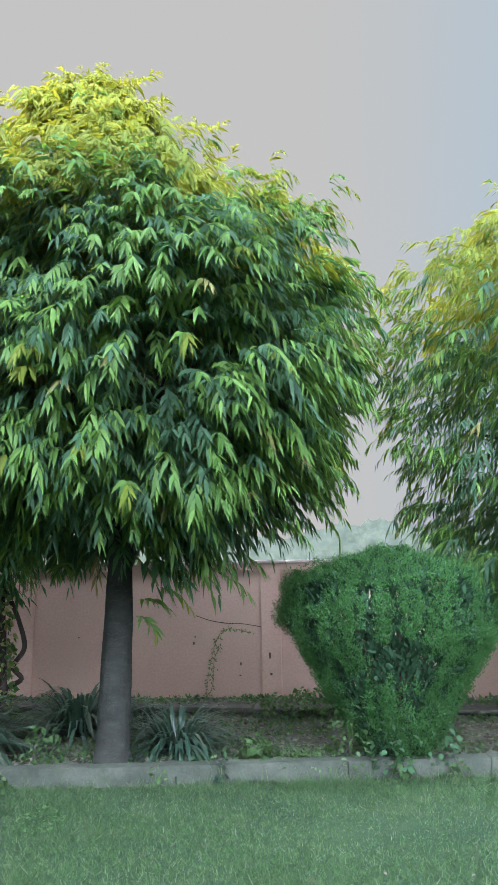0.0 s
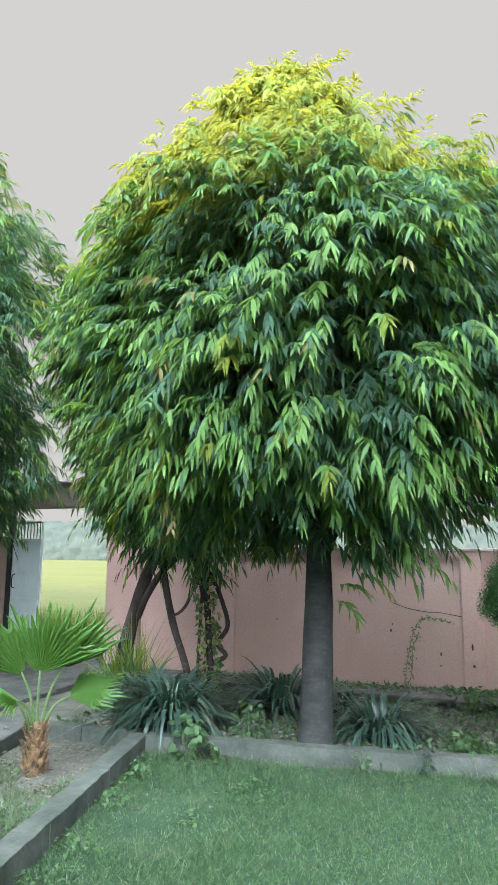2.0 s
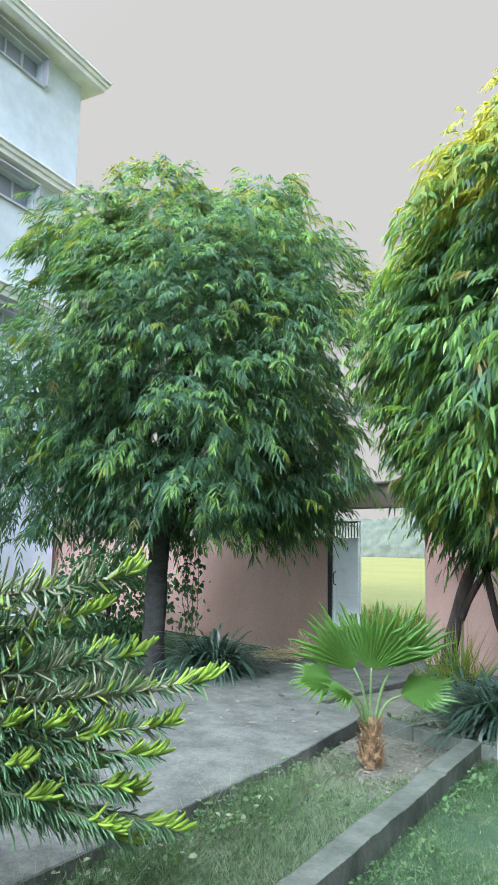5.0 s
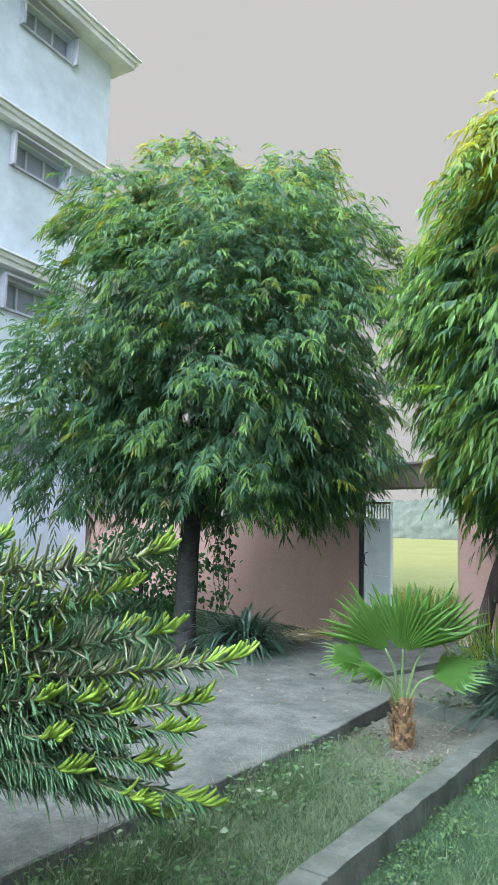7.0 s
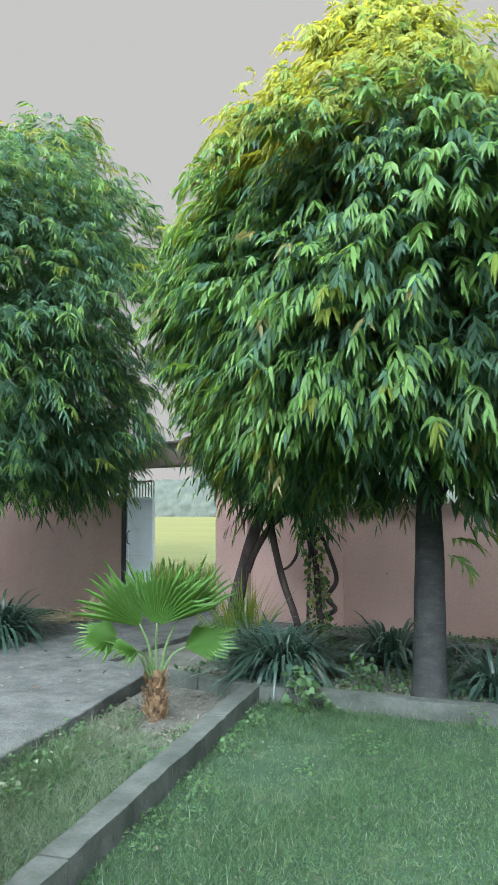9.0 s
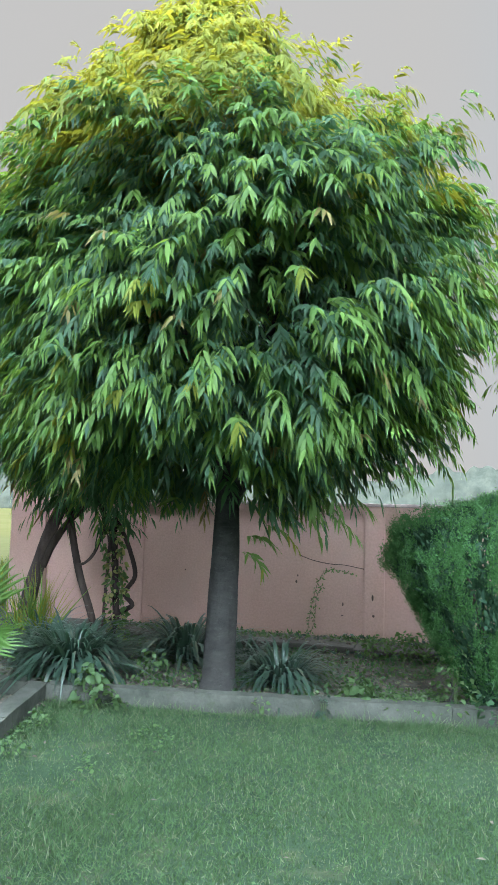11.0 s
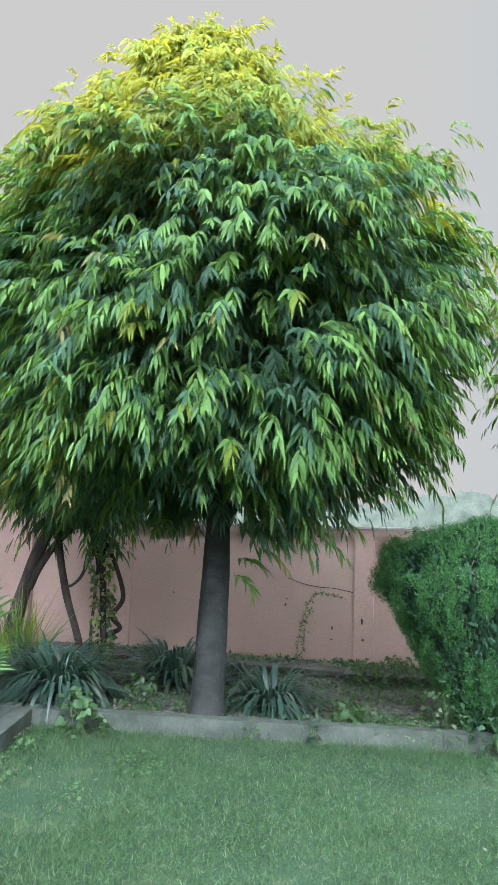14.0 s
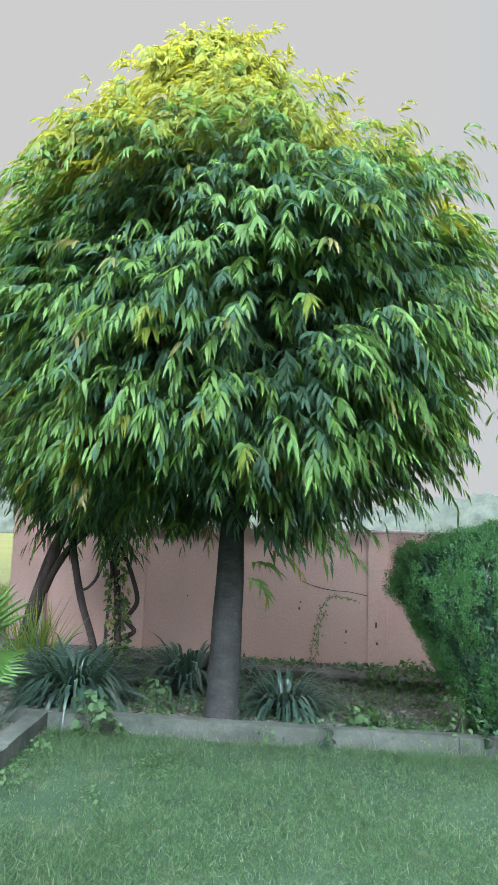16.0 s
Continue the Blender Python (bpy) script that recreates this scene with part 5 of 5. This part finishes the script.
def grass(name, n, lo, hi, height, pick, label, dry, width=0.0042):
    x, y = rng.uniform(lo[0], hi[0], n), rng.uniform(lo[1], hi[1], n)
    patch = np.array([noise.noise(Vector((a * 1.3, b * 1.3, 0))) + 0.5 * noise.noise(Vector((a * 4, b * 4, 2))) for a, b in zip(x, y)])
    ok = inside_lawn(x, y)[pick] & (rng.random(n) < 1.0 + 0.6 * patch)
    x, y, patch = x[ok], y[ok], patch[ok]
    n = len(x)
    b = np.stack([x, y, np.full(n, -0.015)], 1)
    w = unit(np.stack([0.55 * rng.standard_normal(n), 0.55 * rng.standard_normal(n), np.ones(n)], 1))
    ln = height * rng.uniform(0.5, 1.4, n) * (1 + 0.5 * patch)
    v, f, per = blades(b, w, np.cross(w, rng.standard_normal((n, 3))), ln, width, rng.uniform(0.1, 0.5, n), (1.0, 0.15))
    m = (rng.random(n) < dry * (1 - patch)).astype(int)
    ob = arrays(name, v, f, [M_GRASS, M_GRASS_DRY], None, label, np.repeat(m, per))
    return tagged(ob, label, "grass", kind="stuff")


grass("lawn_grass", 170000, (-2.9, 2.5), (2.6, 6.1), 0.038, 0, "short uneven green lawn grass", 0.13, 0.0062)
grass("kerb_foot_grass", 9000, (-2.75, 2.6), (-1.3, 5.5), 0.085, 0, "longer grass along the foot of the kerb", 0.15, 0.005)
grass("outer_grass", 16000, (-2.2, -7.0), (6.5, 2.5), 0.06, 0, "short green lawn grass towards the house", 0.2, 0.014)
grass("east_grass", 24000, (2.6, 2.5), (6.5, 6.3), 0.055, 0, "short green lawn grass along the kerb", 0.2, 0.007)
grass("long_grass", 30000, (-2.7, 5.2), (2.9, 6.3), 0.095, 4, "longer grass growing against the front kerb", 0.2, 0.005)
grass("strip_grass", 62000, (-3.6, 1.0), (-1.6, 4.7), 0.065, 1, "patchy green and straw grass beside the path", 0.85, 0.0056)
grass("path_edge_grass", 26000, (-3.6, 1.0), (-2.2, 4.7), 0.17, 3, "longer grass and weeds along the edge of the path", 0.6, 0.006)
grass("rear_grass", 18000, (-12.5, 3.2), (-6.6, 8.3), 0.07, 2, "rough green grass under the dense tree", 0.15, 0.009)


def weed(label, x, y, z, n, height, spread, size, mat=M_WEED):
    e = thing("weed", label, "weed", (x, y, z), group="weeds along the kerb")
    for k in range(3):
        a = rng.uniform(0, 6.28)
        bm = bmesh.new()
        tube(bm, smooth_line([(x, y, z - 0.03), (x + 0.3 * spread * math.cos(a), y + 0.3 * spread * math.sin(a), z + height * 0.35), (x + 0.5 * spread * math.cos(a), y + 0.5 * spread * math.sin(a), z + height * 0.7)], 4), [0.0028] * 9, 5)
        part("stem", bm, M_PETIOLE, e)
    n = int(1.5 * n)
    h = rng.random(n)
    a = rng.uniform(0, 6.28, n)
    r = spread * np.sqrt(rng.random(n)) * (1 - 0.5 * h)
    b = np.stack([x + r * np.cos(a), y + r * np.sin(a), z + 0.01 + height * h], 1)
    w = unit(np.stack([np.cos(a), np.sin(a), rng.uniform(-0.5, 0.4, n)], 1) + 0.4 * rng.standard_normal((n, 3)))
    s = np.cross(w, np.array([0, 0, 1.0]) + 0.5 * rng.standard_normal((n, 3)))
    ln = 0.78 * size * rng.uniform(0.6, 1.3, n)
    v, f, per = blades(b, w, s, ln, ln * 0.8, rng.uniform(0.1, 0.5, n), (0.15, 0.9, 1.0, 0.6, 0.04), 0.12)
    arrays("leaves", v, f, [mat], e)


weed("broad-leaved green weed hanging over the kerb", -2.27, 5.42, 0.0, 46, 0.30, 0.17, 0.075)
weed("broad-leaved green weed hanging over the kerb", -2.15, 5.38, 0.0, 30, 0.16, 0.16, 0.065)
weed("feathery green weed behind the kerb", -1.95, 5.85, 0.07, 70, 0.26, 0.18, 0.05)
weed("small green weed growing in a kerb joint", -1.02, 5.66, 0.0, 18, 0.12, 0.07, 0.04)
weed("small green weed growing in a kerb joint", -0.56, 5.72, 0.0, 22, 0.15, 0.05, 0.04, M_LILY)
weed("small green weed growing in a kerb joint", 0.72, 5.89, 0.0, 30, 0.14, 0.09, 0.045)
weed("small green weed growing in a kerb joint", 1.12, 5.95, 0.0, 16, 0.10, 0.10, 0.04)
weed("low green weed in the bed", -0.35, 6.0, 0.08, 40, 0.15, 0.16, 0.05)
weed("low green weed beside the side kerb", -2.36, 4.9, 0.0, 26, 0.10, 0.12, 0.036)
weed("low green weed beside the side kerb", -2.22, 4.35, 0.0, 26, 0.10, 0.12, 0.036)
weed("low green weed beside the side kerb", -2.05, 3.75, 0.0, 24, 0.09, 0.12, 0.036)
weed("leafy creeper at the foot of the bush", 0.68, 5.98, 0.06, 170, 0.55, 0.24, 0.06, M_LEAF_OLD)
weed("leafy creeper at the foot of the bush", 0.98, 6.0, 0.06, 110, 0.40, 0.22, 0.05, M_LEAF_OLD)
weed("leafy creeper at the foot of the bush", 0.36, 6.02, 0.06, 120, 0.50, 0.20, 0.05)
weed("bright broad-leaved green weed behind the kerb", -0.33, 5.98, 0.07, 44, 0.17, 0.14, 0.07)
for x, y, w, n in ((-0.12, 6.0, 0.22, 120), (0.14, 6.05, 0.24, 140), (0.05, 6.2, 0.26, 120), (-0.3, 6.15, 0.22, 90), (0.3, 6.3, 0.22, 110)):
    weed("low creeping weed among the fallen leaves", x, y, 0.06, n, 0.07, w, 0.032)
for x, h, n in ((-0.25, 0.16, 60), (0.0, 0.22, 80), (0.24, 0.18, 70), (0.46, 0.26, 90)):
    weed("leafy green weed under the wall plinth", x * 1.3, 7.75, 0.08, n, h, 0.20, 0.055)
sprig = thing("leafy_sprig", "drooping leafy shoots growing from the large trunk", "shoot", (-1.22, 5.56, 0.95))
for m, x, y, z in zip(spray_meshes(0.10, [(M_LEAF_MID, M_LEAF_NEW_LIT), (M_LEAF_MID, M_LEAF_MID), (M_LEAF_MID, M_LEAF_NEW_LIT)]), (-1.22, -1.18, -1.02), (5.68, 5.66, 5.6), (1.16, 1.28, 1.37)):
    spray_object(sprig, (x, y, z), (0.9, -0.35, 0), m)


def bed_cover(name, n, size, mats, label, share, lo=(-3.6, 5.6), hi=(3.2, 8.3), flat=0.25, z0=0.085):
    x, y = rng.uniform(lo[0], hi[0], n), rng.uniform(lo[1], hi[1], n)
    patch = np.array([noise.noise(Vector((a * 1.6, b * 1.6, 7))) for a, b in zip(x, y)])
    ok = (y > kerb_y(x) + 0.12) & (patch > share)
    x, y = x[ok], y[ok]
    n = len(x)
    z = z0 - 0.075 * np.maximum(0, (y - 6.3) / 2.1) + np.where(y > 7.89, 0.105, 0) + 0.02 * rng.random(n)
    w = unit(np.stack([rng.standard_normal(n), rng.standard_normal(n), flat * (0.4 + rng.random(n))], 1))
    s = np.cross(w, np.array([0, 0, 1.0]) + 0.6 * rng.standard_normal((n, 3)))
    ln = size * rng.uniform(0.5, 1.4, n)
    v, f, per = blades(np.stack([x, y, z], 1), w, s, ln, ln * rng.uniform(0.3, 0.6, n), rng.uniform(0, 0.4, n), (0.3, 1.0, 0.1))
    ob = arrays(name, v, f, mats, None, label, np.repeat(rng.integers(0, len(mats), n), per))
    return tagged(ob, label, "litter" if "litter" in name else "weeds", kind="stuff")


bed_cover("leaf_litter", 14000, 0.036, [M_LITTER, M_LITTER, M_GRASS_DRY], "dry brown fallen leaves on the bed", -0.6)
bed_cover("ground_weeds", 11000, 0.045, [M_WEED, M_GRASS, M_LEAF_OLD], "low mixed green weeds on the bed", -0.15, flat=1.2)
bed_cover("ledge_weeds", 700, 0.06, [M_WEED, M_LILY], "small creeping weeds along the wall ledge", -0.5, (-1.2, 7.70), (2.6, 8.3), 0.8, 0.10)
n = 800
x, y = rng.uniform(-3.6, -2.55, n), rng.uniform(4.3, 5.4, n)
w = unit(np.stack([rng.standard_normal(n), rng.standard_normal(n), 0.2 * rng.random(n)], 1))
v, f, per = blades(np.stack([x, y, 0.02 + 0.015 * rng.random(n)], 1), w, np.cross(w, np.array([0, 0, 1.0]) + 0.5 * rng.standard_normal((n, 3))), rng.uniform(0.015, 0.045, n), 0.012, 0.1, (0.3, 1, 0.8, 0.1), 0.2)
tagged(arrays("palm_litter", v, f, [M_LITTER]), "dry brown litter round the palm", "litter", kind="stuff")
n = 34
x, y = rng.uniform(-2.3, 1.6, n), rng.uniform(3.0, 5.4, n)
w = unit(np.stack([rng.standard_normal(n), rng.standard_normal(n), 0.1 * rng.random(n)], 1))
v, f, per = blades(np.stack([x, y, np.full(n, 0.03)], 1), w, np.cross(w, np.array([0, 0, 1.0]) + 0.4 * rng.standard_normal((n, 3))), rng.uniform(0.02, 0.045, n), 0.014, 0.1, (0.3, 1, 0.8, 0.1), 0.2)
tagged(arrays("lawn_litter", v, f, [M_LITTER]), "scattered dry leaves on the lawn", "litter", kind="stuff")

# thin weed climbing the wall
wall_weed = thing("wall_weed", "thin dry weed climbing the pink wall", "weed", (-1.12, 8.40, 0.09))
shoot_a = smooth_line([(-1.13, 8.38, 0.08), (-1.11, 8.40, 0.30), (-1.07, 8.41, 0.52), (-1.02, 8.41, 0.70), (-0.94, 8.41, 0.82), (-0.80, 8.40, 0.84), (-0.62, 8.39, 0.80)], 6)
shoot_b = smooth_line([(-1.11, 8.38, 0.08), (-1.05, 8.40, 0.28), (-1.04, 8.41, 0.50), (-0.98, 8.41, 0.66)], 6)
for line in (shoot_a, shoot_b):
    bm = bmesh.new()
    tube(bm, line, [0.0022] * len(line), 5)
    part("stem", bm, M_TWIG, wall_weed)
    pts = np.repeat(np.array([list(q) for q in line]), 2, 0) + 0.012 * rng.standard_normal((2 * len(line), 3)) * np.array([1, 0.3, 1])
    w = unit(rng.standard_normal(pts.shape) * np.array([1, 0.3, 1]) + np.array([0, -0.5, 0.1]))
    v, f, per = blades(pts, w, np.cross(w, np.array([0, -1.0, 0.3])), rng.uniform(0.018, 0.045, len(pts)), 0.014, 0.2, (0.2, 1.0, 0.8, 0.1))
    arrays("foliage", v, f, [M_WEED, M_GRASS_DRY], wall_weed, "", np.repeat((rng.random(len(pts)) < 0.4).astype(int), per))
# bare twigs at the foot of the bush
twig = thing("fallen_twig", "bare grey forked twig lying beside the bush", "twig", (0.35, 6.08, 0.08))
for line in ([(0.14, 6.08, 0.085), (0.32, 6.06, 0.12), (0.50, 6.07, 0.11), (0.62, 6.04, 0.08)], [(0.32, 6.06, 0.12), (0.35, 6.10, 0.19), (0.33, 6.13, 0.25)], [(0.42, 6.07, 0.11), (0.48, 6.10, 0.16), (0.49, 6.12, 0.20)]):
    bm = bmesh.new()
    tube(bm, smooth_line(line, 5), [0.007 - 0.0003 * k for k in range(5 * (len(line) - 1) + 1)], 6, 0.2)
    part("branch", bm, M_BARK, twig, smooth=True)

# crack and chipped marks on the wall
bm = bmesh.new()
tube(bm, smooth_line([(-1.25, 8.444, 0.985), (-1.08, 8.444, 0.93), (-0.89, 8.444, 0.90), (-0.73, 8.444, 0.895), (-0.515, 8.444, 0.86)], 6), [0.0042] * 25, 5, 0.5)
part("crack", bm, M_CRACK, wall, "thin dark crack")
for x, z, a, b2 in ((-1.275, 0.685, 0.016, 0.024), (-1.26, 0.755, 0.010, 0.018), (-0.745, 0.462, 0.012, 0.03), (-2.61, 0.755, 0.012, 0.012), (-1.10, 0.50, 0.01, 0.012), (-0.75, 0.34, 0.02, 0.008)):
    bm = bmesh.new()
    r = bmesh.ops.create_uvsphere(bm, u_segments=8, v_segments=6, radius=1.0)
    bmesh.ops.transform(bm, matrix=Matrix.Translation((x, 8.446, z)) @ Matrix.Diagonal((0.75 * a, 0.006, 0.75 * b2, 1)), verts=bm.verts)
    part("chip", bm, M_CRACK, wall)
for x, z, a, b2 in ((-0.416, 0.555, 0.016, 0.05), (-0.405, 0.36, 0.02, 0.02)):
    bm = bmesh.new()
    r = bmesh.ops.create_uvsphere(bm, u_segments=8, v_segments=6, radius=1.0)
    bmesh.ops.transform(bm, matrix=Matrix.Translation((x, 8.407, z)) @ Matrix.Diagonal((0.75 * a, 0.006, 0.75 * b2, 1)), verts=bm.verts)
    part("chip", bm, M_CRACK, wall)


def lawn_leaves(name, n, lo, hi, pick, size, mats, label, category, share, tall=0.03):
    """Small broad leaves lying among the grass."""
    x, y = rng.uniform(lo[0], hi[0], n), rng.uniform(lo[1], hi[1], n)
    patch = np.array([noise.noise(Vector((a * 2.2, b * 2.2, 5))) for a, b in zip(x, y)])
    ok = inside_lawn(x, y)[pick] & (patch > share)
    x, y = x[ok], y[ok]
    n = len(x)
    w = unit(np.stack([rng.standard_normal(n), rng.standard_normal(n), 0.5 * rng.random(n)], 1))
    s = np.cross(w, np.array([0, 0, 1.0]) + 0.5 * rng.standard_normal((n, 3)))
    ln = size * rng.uniform(0.5, 1.5, n)
    v, f, per = blades(np.stack([x, y, 0.012 + tall * rng.random(n)], 1), w, s, ln, ln * rng.uniform(0.4, 0.8, n), rng.uniform(0, 0.4, n), (0.2, 0.95, 0.9, 0.1), 0.15)
    return tagged(arrays(name, v, f, mats, None, label, np.repeat(rng.integers(0, len(mats), n), per)), label, category, kind="stuff")


lawn_leaves("lawn_weeds", 4000, (-2.9, 2.5), (2.6, 5.9), 0, 0.014, [M_GRASS], "small broad-leaved weeds in the lawn", "weeds", -0.02)
lawn_leaves("strip_weeds", 5200, (-3.6, 1.0), (-1.6, 4.7), 1, 0.026, [M_WEED, M_GRASS], "small broad-leaved weeds beside the path", "weeds", -0.05)
lawn_leaves("path_edge_weeds", 5200, (-3.6, 1.0), (-2.2, 4.7), 3, 0.030, [M_WEED, M_WEED, M_GRASS_DRY], "broad-leaved weeds growing over the edge of the path", "weeds", -0.1, 0.12)
lawn_leaves("kerb_foot_weeds", 4200, (-2.6, 2.6), (-1.4, 5.5), 0, 0.022, [M_WEED, M_WEED, M_GRASS], "creeping weeds at the foot of the side kerb", "weeds", 0.12)
n = 90
x, y = rng.uniform(-6.2, -3.6, n), rng.uniform(3.6, 7.6, n)
w = unit(np.stack([rng.standard_normal(n), rng.standard_normal(n), 0.1 * rng.random(n)], 1))
v, f, per = blades(np.stack([x, y, np.full(n, 0.125)], 1), w, np.cross(w, np.array([0, 0, 1.0]) + 0.4 * rng.standard_normal((n, 3))), rng.uniform(0.03, 0.10, n), 0.025, 0.02, (0.3, 1, 0.8, 0.1), 0.2)
tagged(arrays("path_litter", v, f, [M_LITTER]), "dry fallen leaves scattered on the path", "litter", kind="stuff")
